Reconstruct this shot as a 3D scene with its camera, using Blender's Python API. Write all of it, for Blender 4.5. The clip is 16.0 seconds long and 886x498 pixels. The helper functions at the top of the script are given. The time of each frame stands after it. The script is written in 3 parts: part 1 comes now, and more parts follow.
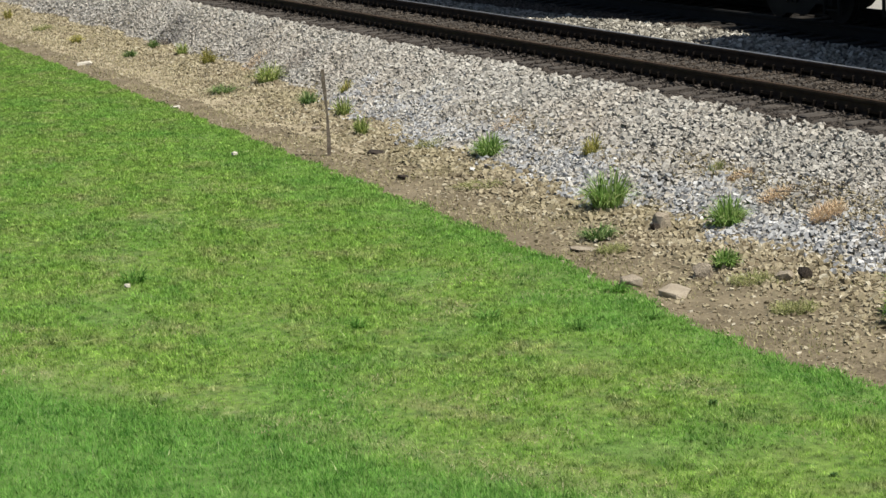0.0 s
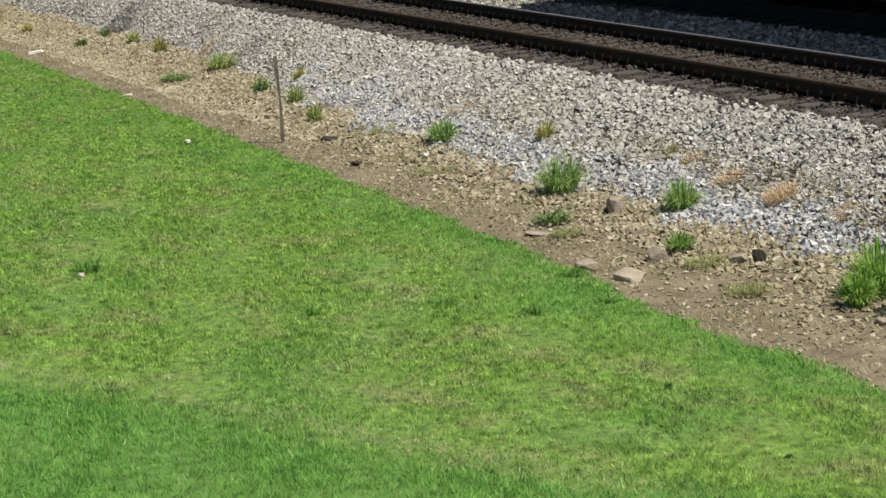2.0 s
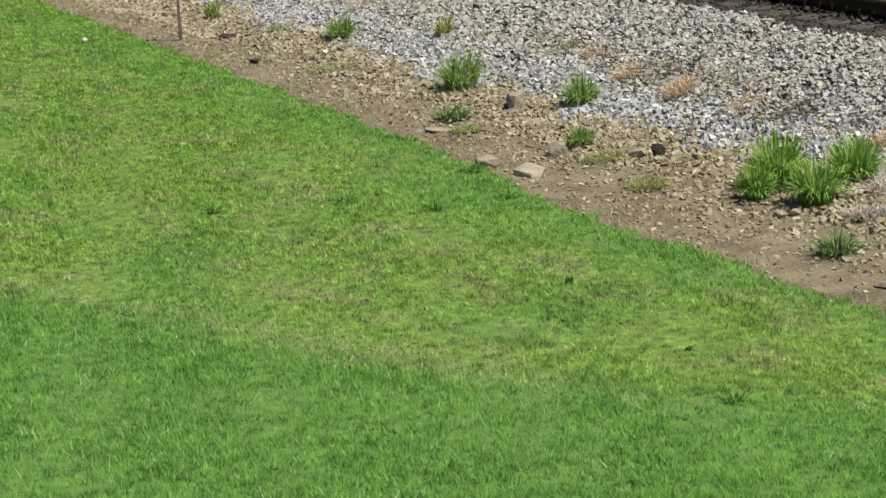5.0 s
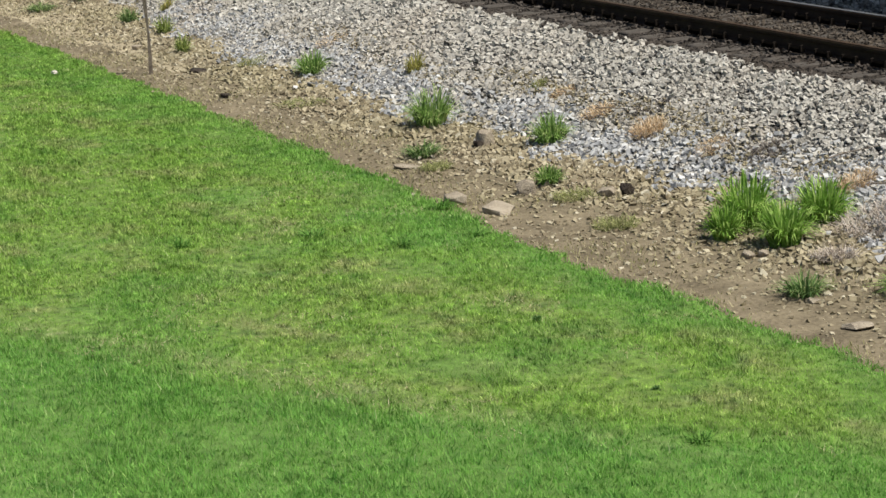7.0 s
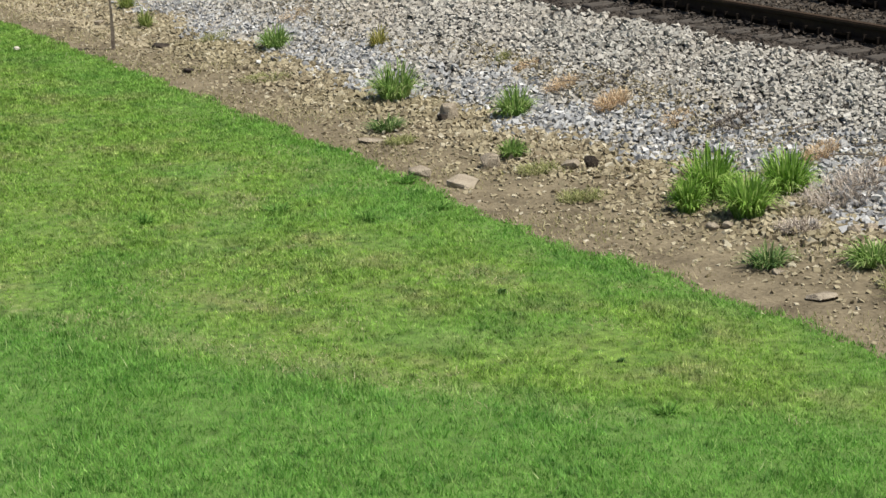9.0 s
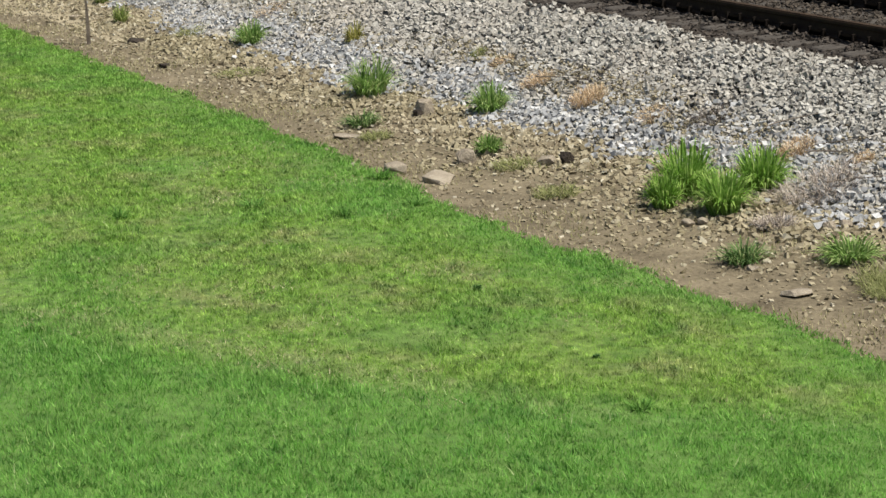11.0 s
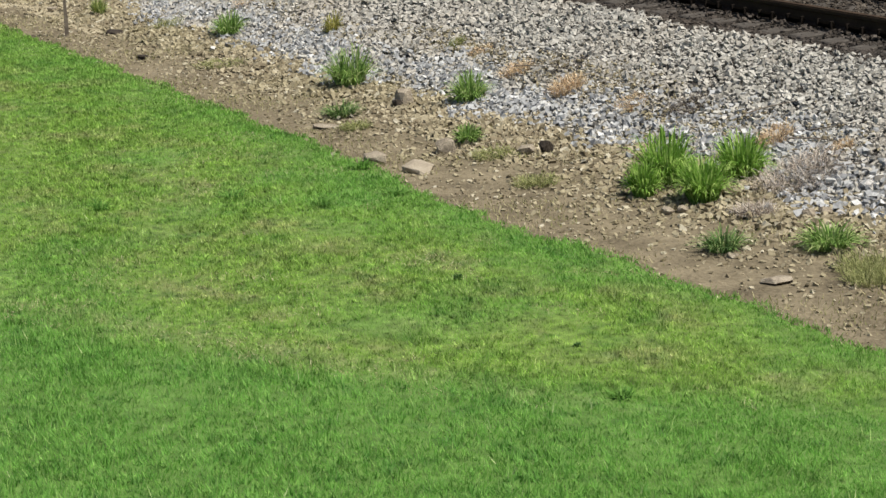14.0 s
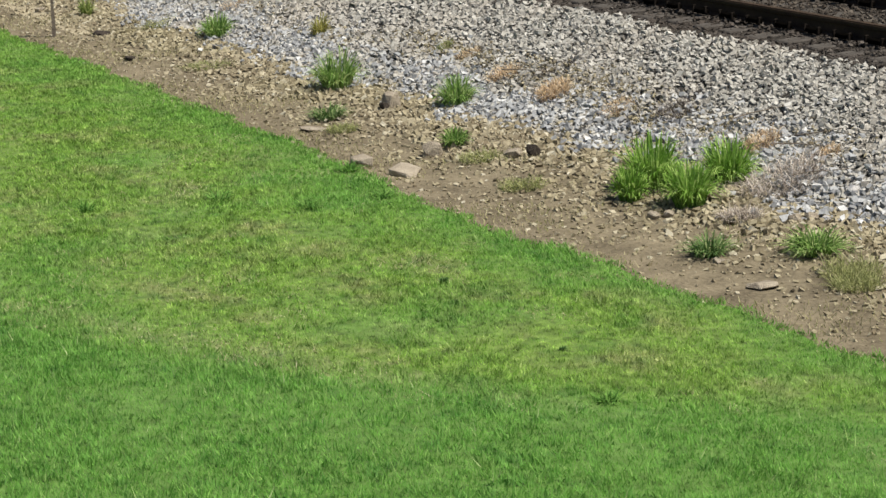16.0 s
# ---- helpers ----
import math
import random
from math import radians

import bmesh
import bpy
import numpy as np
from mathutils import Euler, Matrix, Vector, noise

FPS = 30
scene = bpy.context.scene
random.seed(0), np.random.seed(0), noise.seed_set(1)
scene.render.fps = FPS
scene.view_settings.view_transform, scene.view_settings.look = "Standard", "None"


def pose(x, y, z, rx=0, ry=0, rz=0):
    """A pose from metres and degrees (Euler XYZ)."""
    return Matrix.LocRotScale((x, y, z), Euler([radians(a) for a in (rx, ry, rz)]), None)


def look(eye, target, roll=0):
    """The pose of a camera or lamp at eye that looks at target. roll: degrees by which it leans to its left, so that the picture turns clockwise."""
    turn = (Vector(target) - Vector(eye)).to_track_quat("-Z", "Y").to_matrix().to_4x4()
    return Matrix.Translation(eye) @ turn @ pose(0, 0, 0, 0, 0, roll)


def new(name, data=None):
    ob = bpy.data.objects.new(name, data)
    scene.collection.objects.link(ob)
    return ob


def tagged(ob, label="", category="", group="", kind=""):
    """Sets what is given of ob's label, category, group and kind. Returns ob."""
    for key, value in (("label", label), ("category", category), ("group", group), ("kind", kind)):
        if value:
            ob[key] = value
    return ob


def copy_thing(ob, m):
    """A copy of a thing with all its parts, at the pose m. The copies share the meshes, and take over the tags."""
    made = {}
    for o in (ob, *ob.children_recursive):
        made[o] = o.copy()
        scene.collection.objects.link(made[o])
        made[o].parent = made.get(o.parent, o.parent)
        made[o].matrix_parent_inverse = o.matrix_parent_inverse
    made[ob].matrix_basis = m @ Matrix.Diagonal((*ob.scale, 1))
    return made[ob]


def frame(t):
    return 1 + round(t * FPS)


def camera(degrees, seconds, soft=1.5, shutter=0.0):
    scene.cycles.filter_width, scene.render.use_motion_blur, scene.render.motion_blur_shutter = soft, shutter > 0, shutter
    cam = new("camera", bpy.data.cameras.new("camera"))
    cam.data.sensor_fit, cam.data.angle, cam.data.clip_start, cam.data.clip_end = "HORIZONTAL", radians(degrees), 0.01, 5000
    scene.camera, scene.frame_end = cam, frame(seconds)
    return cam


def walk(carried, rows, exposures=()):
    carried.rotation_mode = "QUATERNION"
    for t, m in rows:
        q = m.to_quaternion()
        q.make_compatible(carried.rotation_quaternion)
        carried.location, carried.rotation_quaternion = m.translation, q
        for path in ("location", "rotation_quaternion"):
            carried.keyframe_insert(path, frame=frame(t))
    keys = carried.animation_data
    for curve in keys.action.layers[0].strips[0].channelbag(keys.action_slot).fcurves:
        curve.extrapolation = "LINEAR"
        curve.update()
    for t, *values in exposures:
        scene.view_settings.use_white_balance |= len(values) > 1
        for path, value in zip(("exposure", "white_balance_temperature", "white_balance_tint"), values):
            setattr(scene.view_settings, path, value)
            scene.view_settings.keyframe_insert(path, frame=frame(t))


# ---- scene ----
# The rails run along x; y points from the camera across the tracks; z is 0 at the top of the sleepers.
cam = camera(21.15, 16.0, soft=1.5)
EYE = (0.0, 0.0, 3.99)
ROWS = [
    (0.0, 79.092, 3.548, 67.097),
    (0.5, 79.015, 3.689, 66.874),
    (1.0, 78.881, 3.765, 66.462),
    (1.5, 78.805, 3.777, 66.175),
    (2.0, 78.672, 3.889, 65.911),
    (2.5, 78.368, 4.136, 65.572),
    (3.0, 77.861, 4.424, 65.215),
    (3.5, 77.363, 4.653, 64.920),
    (4.0, 76.715, 4.827, 64.489),
    (4.2, 76.361, 4.762, 64.067),
    (6.3, 76.691, 3.136, 63.079),
    (6.5, 76.911, 3.135, 63.015),
    (7.0, 76.866, 3.109, 62.848),
    (7.5, 76.804, 3.289, 62.608),
    (8.0, 76.675, 3.455, 62.280),
    (8.5, 76.331, 3.508, 62.046),
    (9.0, 76.180, 3.303, 61.926),
    (11.5, 76.029, 3.120, 61.233),
    (12.0, 76.008, 3.215, 61.089),
    (12.5, 75.967, 3.309, 61.010),
    (13.0, 75.944, 3.286, 60.976),
    (13.5, 75.889, 3.324, 60.924),
    (14.0, 75.765, 3.328, 60.816),
    (14.5, 75.764, 3.412, 60.883),
    (15.0, 75.766, 3.306, 60.778),
    (15.5, 75.785, 3.090, 60.736),
    (16.0, 75.831, 2.919, 60.577),
]
walk(cam, [(t, pose(*EYE, rx, ry, rz)) for t, rx, ry, rz in ROWS], [(0.0, 0.35), (16.0, 0.35)])

# ---- world and sun ----
SUN = Vector((0.50, 0.27, 1.0)).normalized()
world = bpy.data.worlds.new("sky")
scene.world = world
world.use_nodes = True
sky = world.node_tree.nodes.new("ShaderNodeTexSky")
sky.sky_type, sky.sun_disc = "NISHITA", False
sky.sun_elevation, sky.sun_rotation = math.asin(SUN.z), math.atan2(SUN.x, SUN.y)
backdrop = world.node_tree.nodes["Background"]
backdrop.inputs["Strength"].default_value = 0.056
world.node_tree.links.new(sky.outputs["Color"], backdrop.inputs["Color"])
lamp = bpy.data.lights.new("sun", "SUN")
lamp.energy, lamp.angle, lamp.color = 5.0, radians(0.53), (1.0, 0.95, 0.84)
sun = new("sun", lamp)
sun.matrix_world = look(SUN * 60, (0, 0, 0))


# ---- materials ----
def material(name, roughness=0.8, metallic=0.0):
    m = bpy.data.materials.new(name)
    m.use_nodes = True
    nodes, links = m.node_tree.nodes, m.node_tree.links
    shader = nodes["Principled BSDF"]
    shader.inputs["Roughness"].default_value = roughness
    shader.inputs["Metallic"].default_value = metallic
    shader.inputs["Specular IOR Level"].default_value = 0.25
    return m, nodes, links, shader


def place(nodes, links, scale=(1, 1, 1)):
    where = nodes.new("ShaderNodeTexCoord")
    mapping = nodes.new("ShaderNodeMapping")
    mapping.inputs["Scale"].default_value = scale
    links.new(where.outputs["Object"], mapping.inputs["Vector"])
    return mapping.outputs["Vector"]


def noise_at(nodes, links, vector, scale, detail=4.0, rough=0.6):
    n = nodes.new("ShaderNodeTexNoise")
    n.inputs["Scale"].default_value, n.inputs["Detail"].default_value, n.inputs["Roughness"].default_value = scale, detail, rough
    links.new(vector, n.inputs["Vector"])
    return n.outputs["Fac"]


def ramp(nodes, links, fac, stops):
    r = nodes.new("ShaderNodeValToRGB")
    while len(r.color_ramp.elements) < len(stops):
        r.color_ramp.elements.new(0.5)
    for e, (at, colour) in zip(r.color_ramp.elements, stops):
        e.position, e.color = at, (*colour, 1)
    links.new(fac, r.inputs["Fac"])
    return r.outputs["Color"]


def blend(nodes, links, fac, a, b, kind="MIX"):
    m = nodes.new("ShaderNodeMix")
    m.data_type, m.blend_type = "RGBA", kind
    for socket, value in ((m.inputs["Factor"], fac), (m.inputs["A"], a), (m.inputs["B"], b)):
        if isinstance(value, (int, float)):
            socket.default_value = value
        elif isinstance(value, tuple):
            socket.default_value = (*value, 1)
        else:
            links.new(value, socket)
    return m.outputs["Result"]


def bump(nodes, links, shader, height, strength, distance):
    b = nodes.new("ShaderNodeBump")
    b.inputs["Strength"].default_value, b.inputs["Distance"].default_value = strength, distance
    links.new(height, b.inputs["Height"])
    links.new(b.outputs["Normal"], shader.inputs["Normal"])


def calc(nodes, links, op, a, b, clamp=False):
    m = nodes.new("ShaderNodeMath")
    m.operation, m.use_clamp = op, clamp
    for socket, value in zip(m.inputs, (a, b)):
        if isinstance(value, (int, float)):
            socket.default_value = value
        else:
            links.new(value, socket)
    return m.outputs[0]


def plain(name, a, b, scale=6.0, roughness=0.8, metallic=0.0, relief=0.3, depth=0.01):
    """Two tones, mixed by coarse and fine noise, with a fine relief."""
    m, nodes, links, shader = material(name, roughness, metallic)
    v = place(nodes, links)
    coarse, fine = noise_at(nodes, links, v, scale), noise_at(nodes, links, v, scale * 9, 3.0)
    both = calc(nodes, links, "ADD", calc(nodes, links, "MULTIPLY", coarse, 0.6), calc(nodes, links, "MULTIPLY", fine, 0.4))
    links.new(ramp(nodes, links, both, [(0.36, a), (0.64, b)]), shader.inputs["Base Color"])
    bump(nodes, links, shader, fine, relief, depth)
    return m


def islands(name, stops, tint=None, stain=0.35, roughness=0.85, leafy=0.0, single=False):
    """Many small pieces in one mesh: a tone of its own for each piece, over slow stains."""
    m, nodes, links, shader = material(name, roughness)
    if single:
        pick = nodes.new("ShaderNodeObjectInfo").outputs["Random"]
    else:
        pick = nodes.new("ShaderNodeNewGeometry").outputs["Random Per Island"]
    colour = ramp(nodes, links, pick, stops)
    v = place(nodes, links)
    if tint:
        slow = noise_at(nodes, links, v, 0.7, 3.0)
        colour = blend(nodes, links, calc(nodes, links, "MULTIPLY", calc(nodes, links, "SUBTRACT", slow, 0.42, True), stain * 6, True), colour, tint)
    fine = noise_at(nodes, links, v, 60.0, 3.0)
    colour = blend(nodes, links, 0.5, colour, ramp(nodes, links, fine, [(0.3, (0.55, 0.55, 0.55)), (0.7, (1.25, 1.25, 1.25))]), "MULTIPLY")
    links.new(colour, shader.inputs["Base Color"])
    if leafy:
        soft = nodes.new("ShaderNodeBsdfTranslucent")
        links.new(colour, soft.inputs["Color"])
        mix = nodes.new("ShaderNodeMixShader")
        mix.inputs["Fac"].default_value = leafy
        links.new(shader.outputs[0], mix.inputs[1])
        links.new(soft.outputs[0], mix.inputs[2])
        links.new(mix.outputs[0], nodes["Material Output"].inputs["Surface"])
    return m


def lawn_colour(nodes, links, v, pick):
    """Dense blue-green turf towards the house and along the edge, thinner yellowing turf with straw patches between."""
    slow = noise_at(nodes, links, v, 0.55, 3.0)
    mid = noise_at(nodes, links, v, 1.9, 4.0, 0.65)
    clump = noise_at(nodes, links, v, 5.5, 4.0, 0.75)
    tuftlet = noise_at(nodes, links, v, 12.0, 2.0, 0.55)
    dense = ramp(nodes, links, pick, [(0, (0.132, 0.308, 0.062)), (0.5, (0.168, 0.368, 0.076)), (0.88, (0.215, 0.420, 0.096)), (1, (0.310, 0.485, 0.145))])
    fresh = ramp(nodes, links, pick, [(0, (0.170, 0.295, 0.056)), (0.5, (0.246, 0.410, 0.082)), (0.85, (0.320, 0.490, 0.112)), (1, (0.400, 0.530, 0.165))])
    dry = ramp(nodes, links, pick, [(0, (0.176, 0.209, 0.075)), (0.5, (0.317, 0.374, 0.140)), (0.85, (0.430, 0.468, 0.205)), (1, (0.570, 0.570, 0.340))])
    colour = blend(nodes, links, calc(nodes, links, "MULTIPLY", calc(nodes, links, "SUBTRACT", mid, 0.48), 5.0, True), fresh, dry)
    green = calc(nodes, links, "MULTIPLY", calc(nodes, links, "SUBTRACT", slow, 0.48), 6.0, True)
    colour = blend(nodes, links, calc(nodes, links, "MULTIPLY", green, 0.6), colour, dense)
    part_of = nodes.new("ShaderNodeSeparateXYZ")
    links.new(v, part_of.inputs[0])
    line = calc(nodes, links, "SUBTRACT", calc(nodes, links, "MULTIPLY", part_of.outputs[0], 0.487), part_of.outputs[1])
    worn = calc(nodes, links, "ABSOLUTE", calc(nodes, links, "ADD", line, calc(nodes, links, "ADD", calc(nodes, links, "MULTIPLY", mid, 0.5), 13.55)), 0)
    worn = calc(nodes, links, "SUBTRACT", 1.0, calc(nodes, links, "MULTIPLY", worn, 4.5), True)
    worn = calc(nodes, links, "MULTIPLY", worn, calc(nodes, links, "MULTIPLY", calc(nodes, links, "SUBTRACT", -11.8, part_of.outputs[0]), 0.8, True))
    line = calc(nodes, links, "ADD", line, calc(nodes, links, "MULTIPLY", mid, 0.7))
    line = calc(nodes, links, "ADD", line, calc(nodes, links, "MULTIPLY", calc(nodes, links, "MAXIMUM", calc(nodes, links, "ADD", part_of.outputs[0], 14.2), 0.0), 0.42))
    line = calc(nodes, links, "MULTIPLY", calc(nodes, links, "ADD", line, 13.6), 1.2, True)
    rim = calc(nodes, links, "ADD", part_of.outputs[1], calc(nodes, links, "MULTIPLY", slow, 2.4))
    rim = calc(nodes, links, "MULTIPLY", calc(nodes, links, "MULTIPLY", calc(nodes, links, "SUBTRACT", rim, 10.2), 1.4, True), calc(nodes, links, "MULTIPLY", calc(nodes, links, "MULTIPLY", calc(nodes, links, "ADD", part_of.outputs[0], 38.0), 0.06, True), 0.75))
    colour = blend(nodes, links, calc(nodes, links, "MULTIPLY", calc(nodes, links, "MAXIMUM", line, rim), 0.92), colour, dense)
    fleck = calc(nodes, links, "SUBTRACT", 1.0, calc(nodes, links, "MULTIPLY", calc(nodes, links, "MAXIMUM", line, rim), 0.4, True))
    # Random tuft-sized tones; the dark end imitates shaded sides of grass clusters.
    colour = blend(nodes, links, fleck, colour, ramp(nodes, links, tuftlet, [(0.30, (0.36, 0.38, 0.33)), (0.42, (0.82, 0.83, 0.80)), (0.55, (1.06, 1.06, 1.04)), (0.70, (1.50, 1.42, 1.50))]), "MULTIPLY")
    colour = blend(nodes, links, calc(nodes, links, "MULTIPLY", worn, calc(nodes, links, "MULTIPLY", calc(nodes, links, "SUBTRACT", clump, 0.44), 4.0, True)), colour, blend(nodes, links, 0.3, dry, (0.62, 0.62, 0.42)))
    weedy = noise_at(nodes, links, v, 4.2, 4.0, 0.6)
    colour = blend(nodes, links, 0.8, colour, ramp(nodes, links, weedy, [(0.54, (1.02, 1.02, 1.02)), (0.66, (0.50, 0.66, 0.58))]), "MULTIPLY")
    return blend(nodes, links, 0.9, colour, ramp(nodes, links, clump, [(0.30, (0.70, 0.72, 0.69)), (0.42, (0.98, 0.99, 0.97)), (0.55, (1.14, 1.13, 1.12)), (0.70, (1.36, 1.32, 1.34))]), "MULTIPLY")


def grass_material(name, leafy):
    m, nodes, links, shader = material(name, 0.6)
    v = place(nodes, links)
    pick = nodes.new("ShaderNodeNewGeometry").outputs["Random Per Island"] if leafy else noise_at(nodes, links, v, 45.0, 4.0)
    colour = lawn_colour(nodes, links, v, pick)
    if not leafy:
        colour = blend(nodes, links, 0.6, colour, (0.055, 0.078, 0.018))
        bump(nodes, links, shader, noise_at(nodes, links, v, 70.0), 0.6, 0.03)
    links.new(colour, shader.inputs["Base Color"])
    if leafy:
        soft = nodes.new("ShaderNodeBsdfTranslucent")
        links.new(colour, soft.inputs["Color"])
        mix = nodes.new("ShaderNodeMixShader")
        mix.inputs["Fac"].default_value = leafy
        links.new(shader.outputs[0], mix.inputs[1])
        links.new(soft.outputs[0], mix.inputs[2])
        links.new(mix.outputs[0], nodes["Material Output"].inputs["Surface"])
    return m


TURF = grass_material("turf", 0.0)
BLADES = grass_material("grass_blades", 0.5)
DIRT = plain("dirt", (0.092, 0.074, 0.048), (0.228, 0.190, 0.127), 2.2, 0.95, 0, 0.8, 0.03)
SANDY = plain("sandy_dirt", (0.20, 0.165, 0.105), (0.43, 0.375, 0.265), 3.0, 0.95, 0, 0.8, 0.03)
# Bed toned down to carry the shade in the gaps between stones.
BED = plain("ballast_bed", (0.035, 0.031, 0.028), (0.105, 0.097, 0.088), 9.0, 0.95, 0, 1.0, 0.05)
OILY = plain("oily_ballast", (0.030, 0.025, 0.021), (0.085, 0.071, 0.060), 9.0, 0.95, 0, 1.0, 0.05)
FIELD = plain("far_field", (0.05, 0.10, 0.03), (0.12, 0.17, 0.05), 0.4, 0.95, 0, 0.5, 0.1)
GREYS = [(0, (0.248, 0.235, 0.212)), (0.3, (0.330, 0.315, 0.287)), (0.7, (0.396, 0.380, 0.350)), (0.92, (0.452, 0.437, 0.405)), (1, (0.520, 0.505, 0.472))]
BLUES = [(0.0, (0.190, 0.193, 0.200)), (0.4, (0.310, 0.315, 0.325)), (0.85, (0.420, 0.425, 0.433)), (1.0, (0.570, 0.570, 0.570))]
GRAVEL = islands("crushed_stone", GREYS, (0.33, 0.27, 0.205), 0.16)
FRESH_GRAVEL = islands("fresh_crushed_stone", BLUES, None, 0.2)
MIDDLE = islands("grimy_crushed_stone", [(0.0, (0.110, 0.100, 0.082)), (0.4, (0.240, 0.224, 0.190)), (0.85, (0.370, 0.350, 0.302)), (1.0, (0.540, 0.520, 0.465))], None, 0.25)
GRAVEL_ONE = islands("crushed_stone_single", BLUES, None, 0.2, single=True)
STAINED = islands("stained_stone", [(0.0, (0.034, 0.029, 0.025)), (0.6, (0.064, 0.054, 0.047)), (1.0, (0.115, 0.100, 0.088))], (0.062, 0.048, 0.038), 0.3)
DUSTY = islands("dusty_stone", [(0.0, (0.040, 0.032, 0.026)), (0.6, (0.075, 0.062, 0.051)), (1.0, (0.125, 0.108, 0.090))], (0.080, 0.060, 0.043), 0.3)
CLODS = islands("clods", [(0.0, (0.150, 0.120, 0.078)), (0.45, (0.268, 0.230, 0.155)), (0.88, (0.365, 0.318, 0.222)), (1.0, (0.490, 0.450, 0.355))], (0.243, 0.220, 0.119), 0.25)
PALE_BLADES = islands("pale_blades", [(0.0, (0.25, 0.42, 0.11)), (0.6, (0.40, 0.55, 0.20)), (1.0, (0.58, 0.66, 0.36))], leafy=0.35)
THATCH = islands("thatch", [(0.0, (0.20, 0.19, 0.09)), (0.5, (0.42, 0.39, 0.22)), (1.0, (0.66, 0.61, 0.42))], leafy=0.2)
STRAW_COVER = islands("straw_cover", [(0.0, (0.31, 0.28, 0.16)), (0.5, (0.54, 0.485, 0.32)), (1.0, (0.70, 0.64, 0.47))], leafy=0.3)
COVER = islands("dry_cover", [(0.0, (0.16, 0.17, 0.06)), (0.5, (0.36, 0.34, 0.17)), (1.0, (0.56, 0.50, 0.32))], leafy=0.2)
RAIL = plain("weathered_rail", (0.022, 0.013, 0.008), (0.055, 0.034, 0.02), 5.0, 0.9, 0.0, 0.2, 0.004)
SHINE = plain("worn_rail_head", (0.25, 0.26, 0.29), (0.36, 0.37, 0.40), 4.0, 0.5, 0.9, 0.05, 0.002)
TIMBER = plain("creosoted_timber", (0.036, 0.031, 0.027), (0.095, 0.084, 0.075), 7.0, 0.9, 0, 0.6, 0.01)
# Next two: the deep shade beneath the train, put into near-black colours.
SHADE_TRACK = plain("shade_dark_track", (0.010, 0.009, 0.008), (0.03, 0.026, 0.022), 7.0, 0.95, 0, 0.6, 0.01)
SHADE_BED = plain("shade_dark_ballast", (0.012, 0.010, 0.009), (0.035, 0.03, 0.026), 9.0, 0.95, 0, 1.0, 0.05)
PALE = plain("pale_gravel", (0.42, 0.40, 0.37), (0.60, 0.58, 0.54), 9.0, 0.95, 0, 1.0, 0.05)
PLATE = plain("rusty_plate", (0.050, 0.042, 0.036), (0.115, 0.100, 0.088), 12.0, 0.8, 0.0, 0.3, 0.004)
SPIKE = plain("rusty_spike", (0.009, 0.007, 0.006), (0.025, 0.021, 0.018), 20.0, 0.8, 0.0, 0.3, 0.004)
# Almost no albedo: the shade at the rail foot is put into this colour.
SHADE_IRON = plain("shade_black_iron", (0.0015, 0.0013, 0.0012), (0.004, 0.0035, 0.003), 9.0, 1.0, 0.0, 0.2, 0.004)
for dull in (SHADE_IRON, SPIKE):
    dull.node_tree.nodes["Principled BSDF"].inputs["Specular IOR Level"].default_value = 0.0
BLACK = plain("black_steel", (0.004, 0.004, 0.004), (0.012, 0.0115, 0.011), 3.0, 0.9, 0.0, 0.2, 0.005)
PANEL = plain("drab_steel", (0.03, 0.032, 0.024), (0.05, 0.053, 0.04), 1.5, 0.8, 0.0, 0.2, 0.005)
BOX = plain("container_paint", (0.10, 0.14, 0.12), (0.16, 0.20, 0.17), 1.0, 0.5, 0.0, 0.2, 0.005)
WOOD = plain("grey_wood", (0.085, 0.068, 0.054), (0.22, 0.185, 0.15), 14.0, 0.9, 0, 0.6, 0.006)
CHIP = plain("pale_chip", (0.42, 0.38, 0.31), (0.66, 0.62, 0.55), 20.0, 0.7, 0, 0.3, 0.004)
ROCKS = {
    "tan": plain("tan_rock", (0.20, 0.165, 0.125), (0.38, 0.33, 0.26), 7.0, 0.9, 0, 0.8, 0.02),
    "pale": plain("pale_slab", (0.25, 0.210, 0.158), (0.38, 0.330, 0.262), 7.0, 0.9, 0, 0.6, 0.015),
    # Dark lumps: a black shard, hollows in the dirt, a rock's painted shade side.
    "dark": plain("dark_lump", (0.018, 0.014, 0.012), (0.060, 0.048, 0.038), 7.0, 0.9, 0, 0.8, 0.02),
    "grey": plain("grey_rock", (0.30, 0.29, 0.29), (0.52, 0.50, 0.49), 7.0, 0.9, 0, 0.8, 0.02),
}
